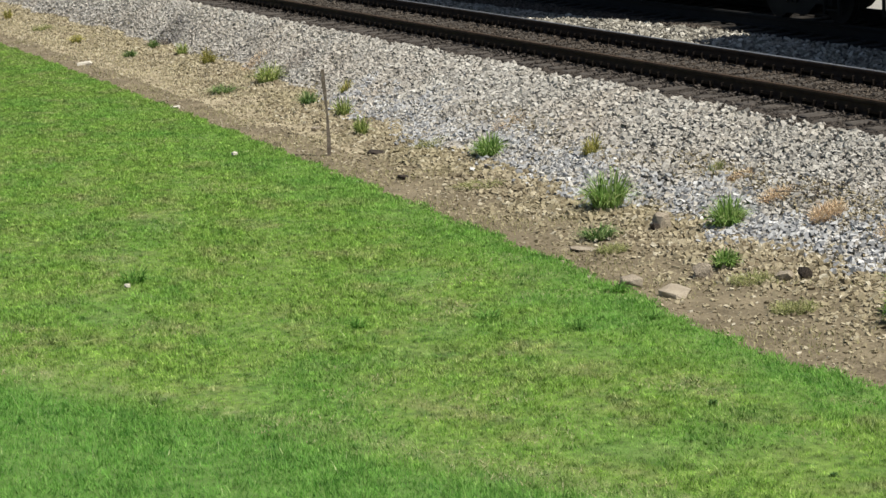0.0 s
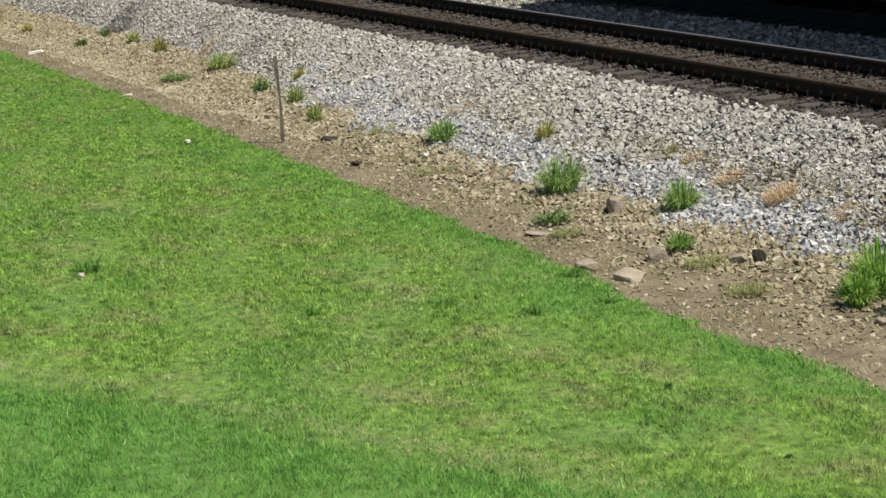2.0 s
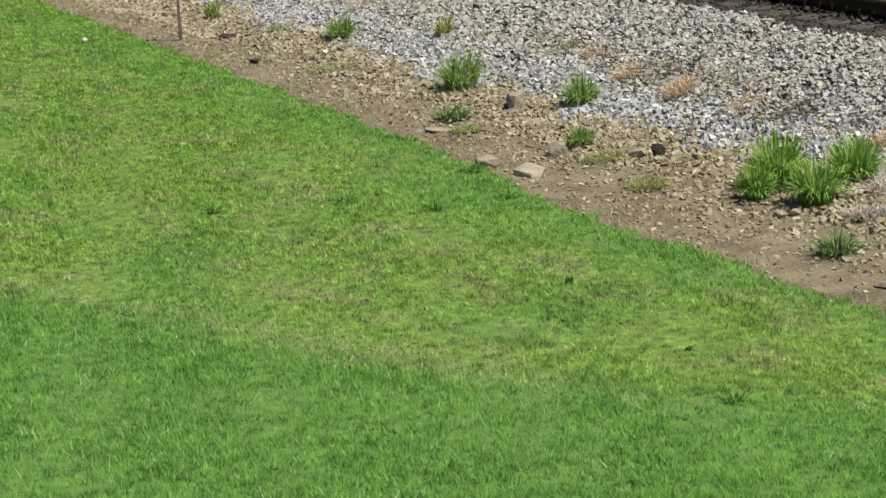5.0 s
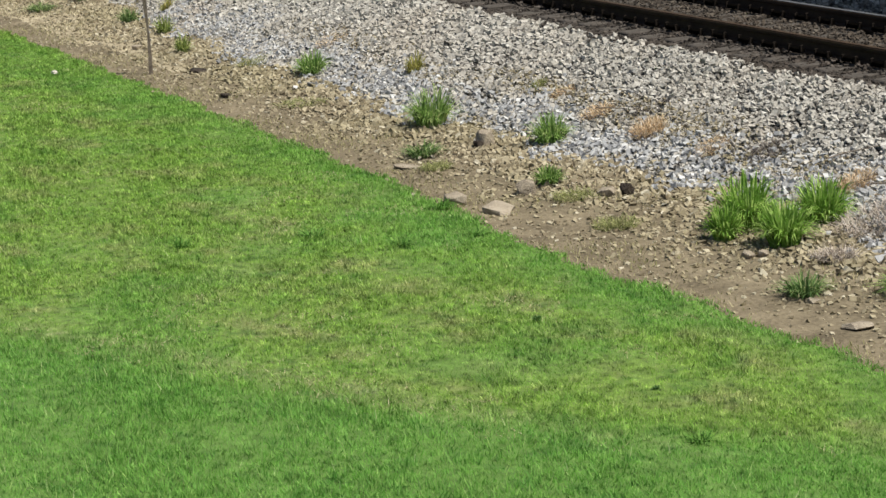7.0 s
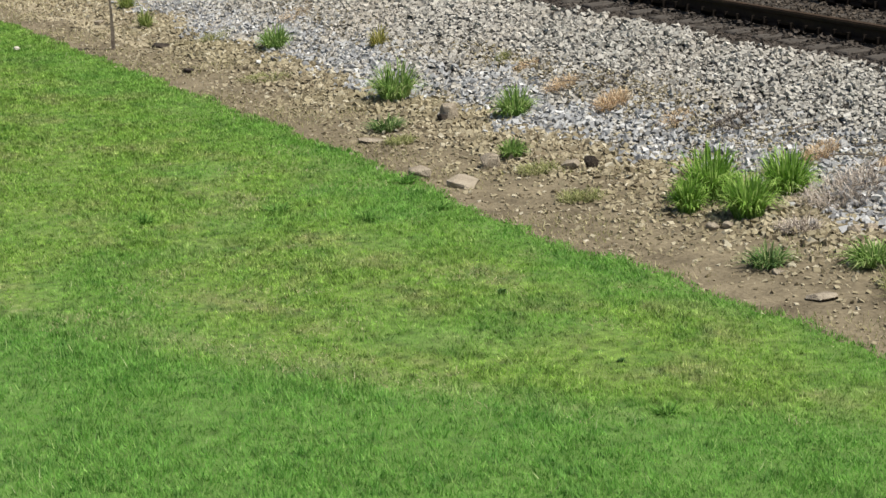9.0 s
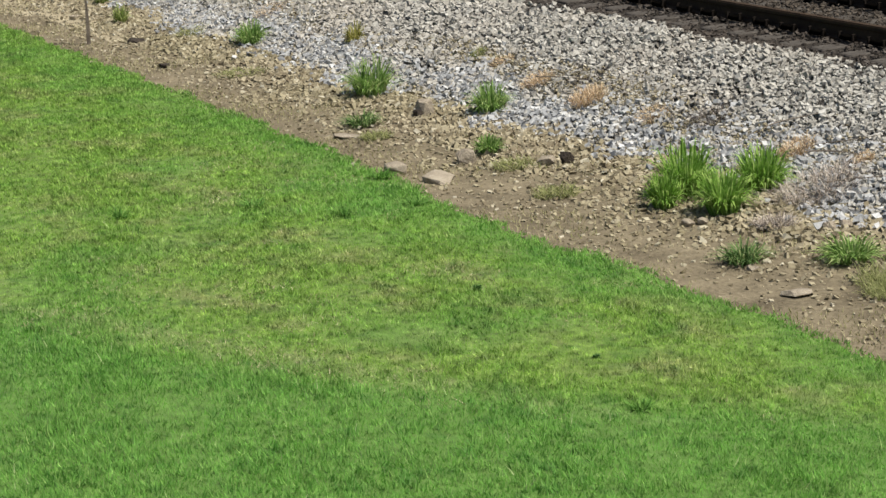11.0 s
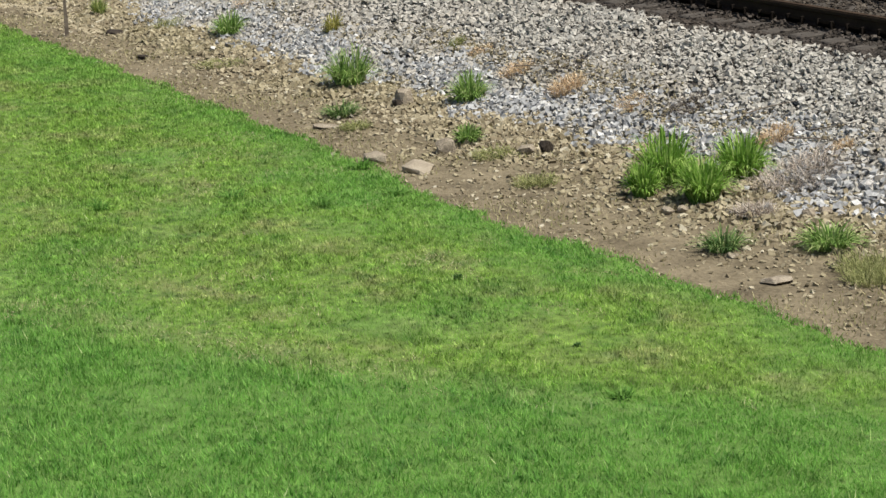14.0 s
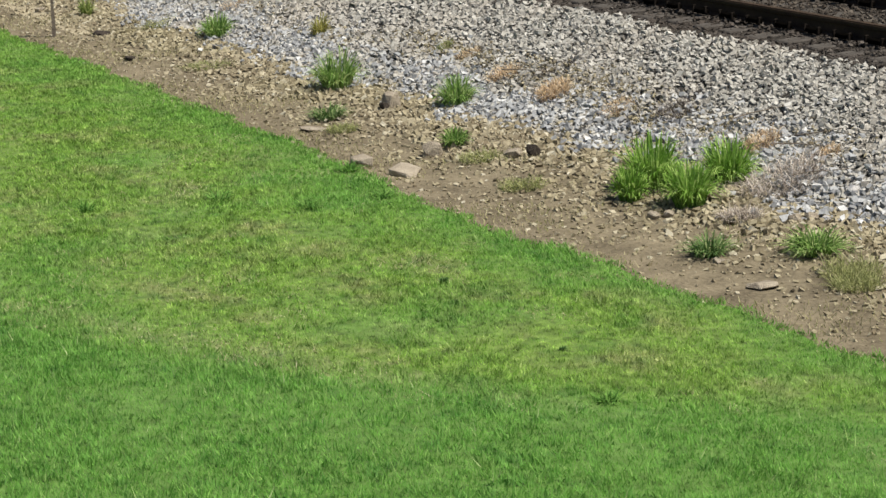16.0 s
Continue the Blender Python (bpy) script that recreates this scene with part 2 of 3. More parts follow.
WEEDS = {
    "green": islands("weed_green", [(0.0, (0.105, 0.205, 0.045)), (0.6, (0.280, 0.440, 0.120)), (1.0, (0.560, 0.640, 0.290))], leafy=0.45),
    "bright": islands("weed_bright", [(0.0, (0.110, 0.230, 0.035)), (0.6, (0.290, 0.490, 0.090)), (1.0, (0.540, 0.700, 0.230))], leafy=0.45),
    "dark": islands("weed_dark", [(0.0, (0.060, 0.123, 0.034)), (0.7, (0.169, 0.278, 0.086)), (1.0, (0.411, 0.446, 0.207))], leafy=0.25),
    "olive": islands("weed_olive", [(0.0, (0.170, 0.190, 0.070)), (0.6, (0.340, 0.365, 0.150)), (1.0, (0.530, 0.520, 0.270))], leafy=0.4),
    "spot": islands("weed_spot", [(0.0, (0.05, 0.11, 0.03)), (0.7, (0.11, 0.23, 0.06)), (1.0, (0.22, 0.36, 0.12))], leafy=0.2),
    "mixed": islands("weed_mixed", [(0.0, (0.112, 0.169, 0.037)), (0.6, (0.375, 0.468, 0.138)), (1.0, (0.650, 0.650, 0.300))], leafy=0.35),
    "yellow": islands("weed_yellow", [(0.0, (0.156, 0.169, 0.037)), (0.6, (0.429, 0.403, 0.112)), (1.0, (0.650, 0.559, 0.250))], leafy=0.25),
    "lawn": islands("weed_lawn", [(0.0, (0.080, 0.190, 0.036)), (0.7, (0.180, 0.375, 0.076)), (1.0, (0.370, 0.560, 0.150))], leafy=0.4),
    "straw": islands("straw", [(0.0, (0.44, 0.31, 0.19)), (0.6, (0.70, 0.54, 0.36)), (1.0, (0.82, 0.72, 0.56))], leafy=0.25),
    "brush": islands("brown_brush", [(0.0, (0.060, 0.050, 0.045)), (0.6, (0.150, 0.128, 0.112)), (1.0, (0.290, 0.255, 0.225))], leafy=0.1),
    "dead": islands("dead_stalks", [(0.0, (0.218, 0.178, 0.151)), (0.6, (0.471, 0.408, 0.347)), (1.0, (0.690, 0.627, 0.549))], leafy=0.1),
}


# ---- mesh helpers ----
def part(name, bm, mat, parent=None, label=""):
    me = bpy.data.meshes.new(name)
    bm.to_mesh(me)
    bm.free()
    me.materials.append(mat)
    ob = new(name, me)
    ob.parent = parent
    return tagged(ob, label)


def shared(name, me, at, parent, label=""):
    ob = new(name, me)
    ob.parent, ob.matrix_basis = parent, at
    return tagged(ob, label)


def empty(name, at=(0, 0, 0)):
    ob = new(name)
    ob.location = at
    return ob


def add_box(bm, size, at, bevel=0.0, taper=1.0):
    made = bmesh.ops.create_cube(bm, size=1.0)["verts"]
    for v in made:
        k = taper if v.co.z > 0 else 1.0
        v.co = Vector((v.co.x * size[0] * k, v.co.y * size[1] * k, v.co.z * size[2])) + Vector(at)
    if bevel:
        edges = list({e for v in made for e in v.link_edges})
        bmesh.ops.bevel(bm, geom=edges, offset=bevel, segments=1, affect="EDGES")
    return bm


def box(size, at=(0, 0, 0), bevel=0.01, taper=1.0):
    return add_box(bmesh.new(), size, at, bevel, taper)


def prism(outline, length):
    """An outline of (y, z) drawn out along x, about the middle."""
    bm = bmesh.new()
    a = [bm.verts.new((-length / 2, y, z)) for y, z in outline]
    b = [bm.verts.new((length / 2, y, z)) for y, z in outline]
    n = len(outline)
    for i in range(n):
        bm.faces.new((a[i], a[(i + 1) % n], b[(i + 1) % n], b[i]))
    bm.faces.new(list(reversed(a)))
    bm.faces.new(b)
    bmesh.ops.recalc_face_normals(bm, faces=bm.faces)
    return bm


def drum(radius, width, at=(0, 0, 0), sides=28, bevel=0.01):
    """A wheel-like disc with its axle along y."""
    bm = bmesh.new()
    bmesh.ops.create_cone(bm, cap_ends=True, segments=sides, radius1=radius, radius2=radius, depth=width)
    bmesh.ops.rotate(bm, verts=bm.verts, matrix=Matrix.Rotation(radians(90), 3, "X"))
    bmesh.ops.translate(bm, verts=bm.verts, vec=at)
    return bm


def mesh_of(name, verts, polys, mats, index=None):
    """A mesh from arrays: verts (n, 3), polys (m, k)."""
    me = bpy.data.meshes.new(name)
    k = polys.shape[1]
    me.vertices.add(len(verts))
    me.vertices.foreach_set("co", np.ascontiguousarray(verts, dtype=np.float32).ravel())
    me.loops.add(polys.size)
    me.loops.foreach_set("vertex_index", np.ascontiguousarray(polys, dtype=np.int32).ravel())
    me.polygons.add(len(polys))
    me.polygons.foreach_set("loop_start", np.arange(0, polys.size, k, dtype=np.int32))
    for m in mats:
        me.materials.append(m)
    if index is not None:
        me.polygons.foreach_set("material_index", np.ascontiguousarray(index, dtype=np.int32))
    me.polygons.foreach_set("use_smooth", np.zeros(len(polys), dtype=bool))
    me.update(calc_edges=True)
    me.validate()
    return me


# ---- the lie of the land ----
NEAR, GAUGE, SECOND = 15.87, 1.508, 20.15     # middle of the two tracks; between rail heads
SHOULDER = 14.3


def lawn_edge(x):
    y = np.interp(x, (-60, -51, -36.6, -27.8, -21.5, -17.6, -15.4, -8), (11.05, 10.95, 10.66, 10.40, 10.20, 9.87, 9.98, 9.95))
    return y + 0.035 * np.sin(x * 3.1) + 0.03 * np.sin(x * 7.7 + 1) + 0.02 * np.sin(x * 17.3)


def toe(x):
    y = np.interp(x, (-70, -50, -44, -38, -32, -24, -19, -8), (13.6, 13.6, 13.5, 13.1, 12.5, 12.15, 12.4, 12.4))
    return y + 0.12 * np.sin(x * 1.3) + 0.07 * np.sin(x * 3.7 + 2)


def height(x, y):
    x, y = np.asarray(x, float), np.asarray(y, float)
    e, t = lawn_edge(x), toe(x)
    lawn = -0.86 + 0.03 * (e - np.clip(y, 0, 100))
    dirt = -0.86 + 0.06 * (y - e) / (t - e)
    u = np.clip((y - t) / (SHOULDER - t), 0, 1)
    slope = -0.80 + 0.73 * u ** 0.9
    far = np.where(y > 23, -0.07 - 0.3 * np.clip((y - 23) / 2, 0, 1), -0.07)
    z = np.where(y < e, lawn, np.where(y < t, dirt, np.where(y < SHOULDER, slope, far)))
    return z + 0.012 * np.sin(x * 2.3 + y) * np.sin(y * 3.1 - x * 0.7) * (y < SHOULDER)


def build_ground():
    xs = np.concatenate([[-900, -400, -200, -120, -85], np.arange(-70, -5, 0.2), [-3, 0, 5, 15, 30, 60, 150, 400, 900]])
    fixed_low = [-900, -300, -60, -10, 0, 2, 3, 4, 5, 6, 7, 8, 9, 9.5]
    rows, zone = [], []
    for f in fixed_low:
        rows.append((np.full(len(xs), f), 0))
    for k in np.linspace(0, 1, 8, endpoint=False):
        rows.append((lawn_edge(xs) * (1 - k) + toe(xs) * k, 1))
    for k in np.linspace(0, 1, 8, endpoint=False):
        rows.append((toe(xs) * (1 - k) + SHOULDER * k, 2))
    # Zone 4, under the train, has the train's shade painted into its colour.
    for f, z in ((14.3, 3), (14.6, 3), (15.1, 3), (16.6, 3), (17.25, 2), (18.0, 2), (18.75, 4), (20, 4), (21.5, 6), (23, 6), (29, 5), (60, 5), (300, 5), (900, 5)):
        rows.append((np.full(len(xs), f), z))
    ys = np.array([r[0] for r in rows])
    zs = height(np.broadcast_to(xs, ys.shape), ys)
    verts = np.stack([np.broadcast_to(xs, ys.shape), ys, zs], -1).reshape(-1, 3)
    n, c = len(xs), len(rows)
    i, j = np.meshgrid(np.arange(c - 1), np.arange(n - 1), indexing="ij")
    a = (i * n + j).ravel()
    polys = np.stack([a, a + 1, a + n + 1, a + n], 1)
    index = np.array([rows[k][1] for k in range(c - 1)])[i.ravel()]
    away = np.broadcast_to(xs[:-1], (c - 1, n - 1)).ravel() + 2.5 * np.sin(i.ravel() * 1.7)
    band = i.ravel() - len(fixed_low)
    index = np.where((index == 1) & (((away < -32) & (band >= 2)) | (band >= 6)), 7, index)
    me = mesh_of("ground", verts, polys, [TURF, DIRT, BED, OILY, SHADE_BED, FIELD, PALE, SANDY], index)
    return tagged(new("ground", me), "ground of mown turf, bare dirt and a gravel bank", "ground", kind="structure")


ground = build_ground()
rng = np.random.default_rng(7)


def turns(n, tilt):
    """n rotation matrices: any turn about z, tilted by about that much."""
    a = rng.uniform(0, math.pi, n)
    q = np.stack([np.cos(a), rng.normal(0, tilt, n), rng.normal(0, tilt, n), np.sin(a)], 1)
    q /= np.linalg.norm(q, axis=1)[:, None]
    w, x, y, z = q.T
    return np.stack([1 - 2 * (y * y + z * z), 2 * (x * y - z * w), 2 * (x * z + y * w), 2 * (x * y + z * w), 1 - 2 * (x * x + z * z), 2 * (y * z - x * w),
                     2 * (x * z - y * w), 2 * (y * z + x * w), 1 - 2 * (x * x + y * y)], 1).reshape(n, 3, 3)


CUBE = np.array([(x, y, z) for x in (-1, 1) for y in (-1, 1) for z in (-1, 1)], float)
CUBE_FACES = np.array([(0, 1, 3), (0, 3, 2), (4, 6, 7), (4, 7, 5), (0, 4, 5), (0, 5, 1), (2, 3, 7), (2, 7, 6), (1, 5, 7), (1, 7, 3)])


def stones_mesh(name, x, y, size, mat, flat=0.65, sink=0.2, lift=0.0, tilt=0.3, heap=0.0):
    """Broken stones: skewed, flattened blocks, open below where they are bedded, each an island."""
    n = len(x)
    shape = CUBE[None] * rng.uniform(0.5, 1.05, (n, 8, 1)) + rng.normal(0, 0.14, (n, 8, 3))
    shape = shape * np.stack([np.ones(n), rng.uniform(0.6, 0.95, n), rng.uniform(0.45, flat, n)], 1)[:, None]
    shape = np.einsum("nij,nkj->nki", turns(n, tilt), shape) * (size / 2)[:, None, None] * 1.1
    z = height(x, y) + size * (0.5 - sink) * 0.6 + lift + heap * rng.uniform(-0.35, 1.0, n)
    verts = (shape + np.stack([x, y, z], 1)[:, None]).reshape(-1, 3)
    polys = (CUBE_FACES[None] + 8 * np.arange(n)[:, None, None]).reshape(-1, 3)
    return mesh_of(name, verts, polys, [mat])


def scatter(n, x0, x1, low, high, near_bias=1.0):
    x = x0 + (x1 - x0) * rng.uniform(0, 1, n) ** near_bias
    lo, hi = (f(x) if callable(f) else np.full(n, f) for f in (low, high))
    return x, lo + (hi - lo) * rng.uniform(0, 1, n)


# ---- lawn ----
def lumps(x, y, cell, seed):
    """Smooth noise from 0 to 1 over the plan, with lumps of about that size."""
    u, v = x / cell, y / cell
    i, j = np.floor(u), np.floor(v)
    fu, fv = u - i, v - j
    fu, fv = fu * fu * (3 - 2 * fu), fv * fv * (3 - 2 * fv)

    def at(a, b):
        return np.modf(np.abs(np.sin(a * 127.1 + b * 311.7 + seed * 74.7) * 43758.5453))[0]

    return (at(i, j) * (1 - fu) + at(i + 1, j) * fu) * (1 - fv) + (at(i, j + 1) * (1 - fu) + at(i + 1, j + 1) * fu) * fv


def blades_mesh(name, x, y, tall, wide, mat, combed=False, lying=1.0):
    n = len(x)
    lean, way = rng.uniform(0.15, 1.1, n) * tall * lying, rng.uniform(0, 2 * math.pi, n)
    a = rng.uniform(0, 2 * math.pi, n)
    if combed:
        loose = rng.uniform(0, 1, n) < np.clip(0.45 + (np.hypot(x, y) - 18) / 40, 0.45, 0.7)
        way = np.where(loose, way, 4 * math.pi * lumps(x, y, 0.13, 3) + rng.normal(0, 0.8, n))
        a = way + math.pi / 2 + rng.normal(0, 0.6, n)
    z = height(x, y) - 0.004
    side = np.stack([np.cos(a), np.sin(a), np.zeros(n)], 1) * (wide / 2)[:, None]
    base = np.stack([x, y, z], 1)
    tip = base + np.stack([np.cos(way) * lean, np.sin(way) * lean, tall], 1)
    verts = np.stack([base - side, base + side, tip], 1).reshape(-1, 3)
    return mesh_of(name, verts, np.arange(3 * n).reshape(n, 3), [mat])


def build_lawn():
    n = 950000
    x = -8.5 - 50 * rng.uniform(0, 1, n) ** 1.5
    low = np.clip(-0.2 * x - 1.0, 0, 10)
    y = low + (lawn_edge(x) + 0.06 - low) * rng.uniform(0, 1, n)
    bare = (np.abs(0.487 * x - y + 13.75) < 0.2 + 0.35 * lumps(x, y, 1.1, 9)) & (lumps(x, y, 0.3, 5) > 0.45)
    bare &= x < -12.3
    bare |= (lumps(x, y, 0.8, 8) * 0.6 + lumps(x, y, 0.25, 6) * 0.4 > 0.68) & (0.487 * x - y + 13.4 < 0) & (x > -34)
    kept = ~bare | (rng.uniform(0, 1, n) > 0.3)
    hay = bare & (rng.uniform(0, 1, n) < 0.22)
    hay |= (x > -16) & (lawn_edge(x) - y < 0.12) & (lumps(x, y, 0.4, 4) > 0.5) & (rng.uniform(0, 1, n) < 0.15)
    hx, hy = x[hay], y[hay]
    hay_me = blades_mesh("lawn_thatch", hx, hy, rng.uniform(0.012, 0.035, len(hx)), rng.uniform(0.005, 0.009, len(hx)), THATCH, False, 2.6)
    tagged(new("lawn_thatch", hay_me), "dead straw-coloured clippings lying in thin turf", "grass", kind="stuff")
    x, y = x[kept], y[kept]
    n, e, d = len(x), lawn_edge(x), np.hypot(x, y)
    tall = rng.uniform(0.02, 0.065, n) * np.where(rng.uniform(0, 1, n) > 0.99, 1.5, 1.0)
    ragged = np.clip(1 - (e - y) / 0.25, 0, 1)
    tall *= 1 + 0.5 * ragged * rng.uniform(0, 1, n)
    thin = 0.5 + 0.5 * np.sin(x * 1.9 + y * 0.8) * np.sin(y * 2.3 - x * 0.6)
    lump = 0.5 * lumps(x, y, 0.16, 1) + 0.5 * lumps(x, y, 0.075, 2)
    far = np.clip((d - 20) / 14, 0, 1)
    tall *= (0.85 + 0.25 * thin) * np.clip(0.25 + 1.55 * (lump + far * 0.6 * (0.5 - lump)), 0.62, 1.6)
    thick = np.clip((0.487 * x - y + 13.8) * 1.5, 0, 1)
    tall *= 0.68 + 0.22 * thick
    loose = rng.uniform(0, 1, n) < np.where(x > -22, 0.002 + 0.008 * thick, 0.0008)
    lx, ly = x[loose], y[loose]
    loose_me = blades_mesh("loose_blades", lx, ly, rng.uniform(0.05, 0.10, len(lx)), rng.uniform(0.007, 0.012, len(lx)), PALE_BLADES, False, 0.8)
    tagged(new("loose_blades", loose_me), "longer pale green blades missed by the mower", "grass", kind="stuff")
    wide = rng.uniform(0.007, 0.014, n) * np.clip(d / 17, 0.9, 2.6)
    me = blades_mesh("lawn_grass", x, y, tall, wide, BLADES, True)
    m = 90000
    rx, ry = rng.uniform(-58, 6, m), rng.uniform(-4, 10, m)
    rest = (ry < np.clip(-0.2 * rx - 1.0, 0, 10)) | (rx > -8.5)
    rx, ry = rx[rest & (ry < lawn_edge(rx))], ry[rest & (ry < lawn_edge(rx))]
    thin_me = blades_mesh("lawn_grass_beyond", rx, ry, rng.uniform(0.03, 0.06, len(rx)), rng.uniform(0.015, 0.03, len(rx)), BLADES)
    tagged(new("lawn_grass_beyond", thin_me), "short mown green lawn grass", "grass", kind="stuff")
    tagged(new("lawn_grass", me), "short mown green lawn grass with yellowish patches", "grass", kind="stuff")


build_lawn()


# ---- gravel and dirt ----
def build_loose():
    x, y = scatter(73000, -14.0, -66.0, lambda v: toe(v) - 0.05, lambda v: SHOULDER + 0.03 * np.sin(v * 1.9) + rng.normal(0, 0.07, len(v)), 1.25)
    size = (0.030 + 0.048 * rng.uniform(0, 1, len(x)) ** 1.6) * np.clip(np.hypot(x, y) / 28, 0.85, 1.12)
    tagged(new("ballast", stones_mesh("ballast", x, y, size, GRAVEL, flat=0.72, sink=0.1, tilt=0.24, heap=0.022 * np.clip((SHOULDER - y) / 0.35, 0.1, 1))), "light grey crushed-stone ballast on the track shoulder", "gravel", kind="stuff")
    x, y = scatter(8500, -13.5, -36.0, lambda v: toe(v) - 0.15, lambda v: toe(v) + 0.75, 1.1)
    y = toe(x) + rng.normal(0.24, 0.22, len(x)) + 0.15 * np.sin(x * 2.1) + 0.1 * np.sin(x * 5.3)
    size = 0.028 + 0.052 * rng.uniform(0, 1, len(x)) ** 1.6
    tagged(new("fresh_ballast", stones_mesh("fresh_ballast", x, y, size, FRESH_GRAVEL, flat=0.75, lift=0.012, heap=0.024)), "clean blue-grey ballast along the bank's foot", "gravel", kind="stuff")
    x, y = scatter(13000, -13.0, -46.0, lambda v: toe(v) - 1.0, lambda v: toe(v) + 0.15, 1.2)
    y = np.where(rng.uniform(0, 1, len(x)) < 0.5, y, toe(x) - np.abs(rng.normal(0, 0.32, len(x))))
    size = 0.024 + 0.062 * rng.uniform(0, 1, len(x)) ** 1.6
    tagged(new("spilled_gravel", stones_mesh("spilled_gravel", x, y, size, CLODS, heap=0.010)), "scattered dusty ballast stones spilled on dirt", "gravel", kind="stuff")
    x, y = scatter(13000, -15.0, -66.0, SHOULDER - 0.4, 15.04, 1.2)
    y = np.where(rng.uniform(0, 1, len(x)) < 0.35, y, np.clip(y, SHOULDER - 0.05 + 0.1 * np.sin(x * 1.9), 15.04))
    y = np.where(y < SHOULDER + 0.06, y + rng.uniform(0, 0.3, len(x)), y)
    size = 0.02 + 0.045 * rng.uniform(0, 1, len(x)) ** 1.5
    tagged(new("stained_ballast", stones_mesh("stained_ballast", x, y, size, STAINED, 0.5, 0.4, tilt=0.15, lift=0.040 * np.clip((y - 14.65) / 0.3, 0, 1))), "brown-stained ballast beside the near rail", "gravel", kind="stuff")
    x, y = scatter(18000, -15.0, -66.0, 15.2, 16.54, 1.2)
    size = 0.016 + 0.038 * rng.uniform(0, 1, len(x)) ** 2
    tagged(new("dusty_ballast", stones_mesh("dusty_ballast", x, y, size, DUSTY, 0.5, 0.35, lift=0.034, tilt=0.18)), "dusty brown ballast between the rails", "gravel", kind="stuff")
    x, y = scatter(17000, -20.0, -66.0, 16.8, lambda v: np.interp(v, (-45, -38, -33), (18.0, 18.3, 18.85)), 1.1)
    size = rng.uniform(0.03, 0.085, len(x))
    tagged(new("middle_ballast", stones_mesh("middle_ballast", x, y, size, MIDDLE)), "grey ballast between the two tracks", "gravel", kind="stuff")
    x, y = scatter(6000, -33.0, -66.0, lambda v: np.interp(v, (-45, -38, -33), (18.0, 18.3, 18.85)), 18.95, 1.0)
    tagged(new("sooty_ballast", stones_mesh("sooty_ballast", x, y, rng.uniform(0.03, 0.07, len(x)), DUSTY)), "sooty brown ballast beside the second track", "gravel", kind="stuff")
    spots = ((-21.4, 13.05, 1.3, 0.16), (-19.5, 12.85, 0.9, 0.14), (-17.4, 12.95, 0.7, 0.16), (-29.3, 13.1, 0.9, 0.15), (-26.2, 12.8, 0.6, 0.12), (-23.6, 13.1, 0.6, 0.10))
    x, y = (np.concatenate([p[k] + rng.normal(0, p[k + 2], int(900 * p[2])) for p in spots]) for k in (0, 1))
    tagged(new("dusty_grit", stones_mesh("dusty_grit", x, y, 0.014 + 0.024 * rng.uniform(0, 1, len(x)) ** 2, CLODS, lift=0.03, heap=0.015)), "tan grit and dust caught among the ballast", "gravel", kind="stuff")
    x, y = scatter(62000, -11.0, -66.0, lambda v: lawn_edge(v) - 0.03, lambda v: toe(v) + 0.12, 1.5)
    band = np.clip((y - lawn_edge(x)) / (toe(x) - lawn_edge(x)), 0, 1)
    patchy = 0.5 + 0.5 * np.sin(x * 1.7 + 2 * y) * np.sin(y * 4.1 - x * 0.9)
    keep = rng.uniform(0, 1, len(x)) < (0.28 - 0.16 * (x > -16) + 0.72 * np.clip(band * 1.5 - 0.2 * (x > -16), 0, 1)) * (0.55 + 0.45 * patchy)
    x, y, band = x[keep], y[keep], band[keep]
    size = 0.014 + (0.03 + 0.055 * band) * rng.uniform(0, 1, len(x)) ** 1.8
    tagged(new("dirt_clods", stones_mesh("dirt_clods", x, y, size, CLODS, 0.55, 0.32, tilt=0.22)), "tan clods and small stones on bare dirt", "dirt", kind="stuff")
    x, y = scatter(70000, -11.0, -64.0, lambda v: lawn_edge(v) + 0.05, lambda v: toe(v) + 0.25 + 0.45 * np.clip((-26 - v) / 5, 0, 1), 1.1)
    patchy = np.sin(x * 0.9 + 1.1 * y) * np.sin(y * 2.7 - x * 0.7) + 0.5 * np.sin(x * 2.9 - y)
    keep = patchy + rng.normal(0, 0.25, len(x)) > 0.3 - 1.2 * (x < -33) * (y > lawn_edge(x) + 0.9)
    x, y = x[keep], y[keep]
    pale = (x < -31 + 2 * np.sin(y * 5)) & (y > lawn_edge(x) + 0.6)
    me = blades_mesh("straw_cover", x[pale], y[pale], rng.uniform(0.02, 0.06, pale.sum()), rng.uniform(0.014, 0.030, pale.sum()), STRAW_COVER)
    tagged(new("straw_cover", me), "pale bleached straw lying thinly on sandy dirt", "dry grass", kind="stuff")
    x, y = x[~pale], y[~pale]
    me = blades_mesh("dry_cover", x, y, rng.uniform(0.02, 0.06, len(x)), rng.uniform(0.006, 0.014, len(x)), COVER)
    tagged(new("dry_cover", me), "sparse dry olive ground cover on the dirt", "dry grass", kind="stuff")


build_loose()


# ---- the tracks ----
RAIL_OUTLINE = [(-0.07, 0.0), (0.07, 0.0), (0.07, 0.013), (0.014, 0.032), (0.010, 0.13), (0.036, 0.148), (0.037, 0.178), (0.030, 0.19), (-0.030, 0.19), (-0.037, 0.178), (-0.036, 0.148), (-0.010, 0.13), (-0.014, 0.032), (-0.07, 0.013)]


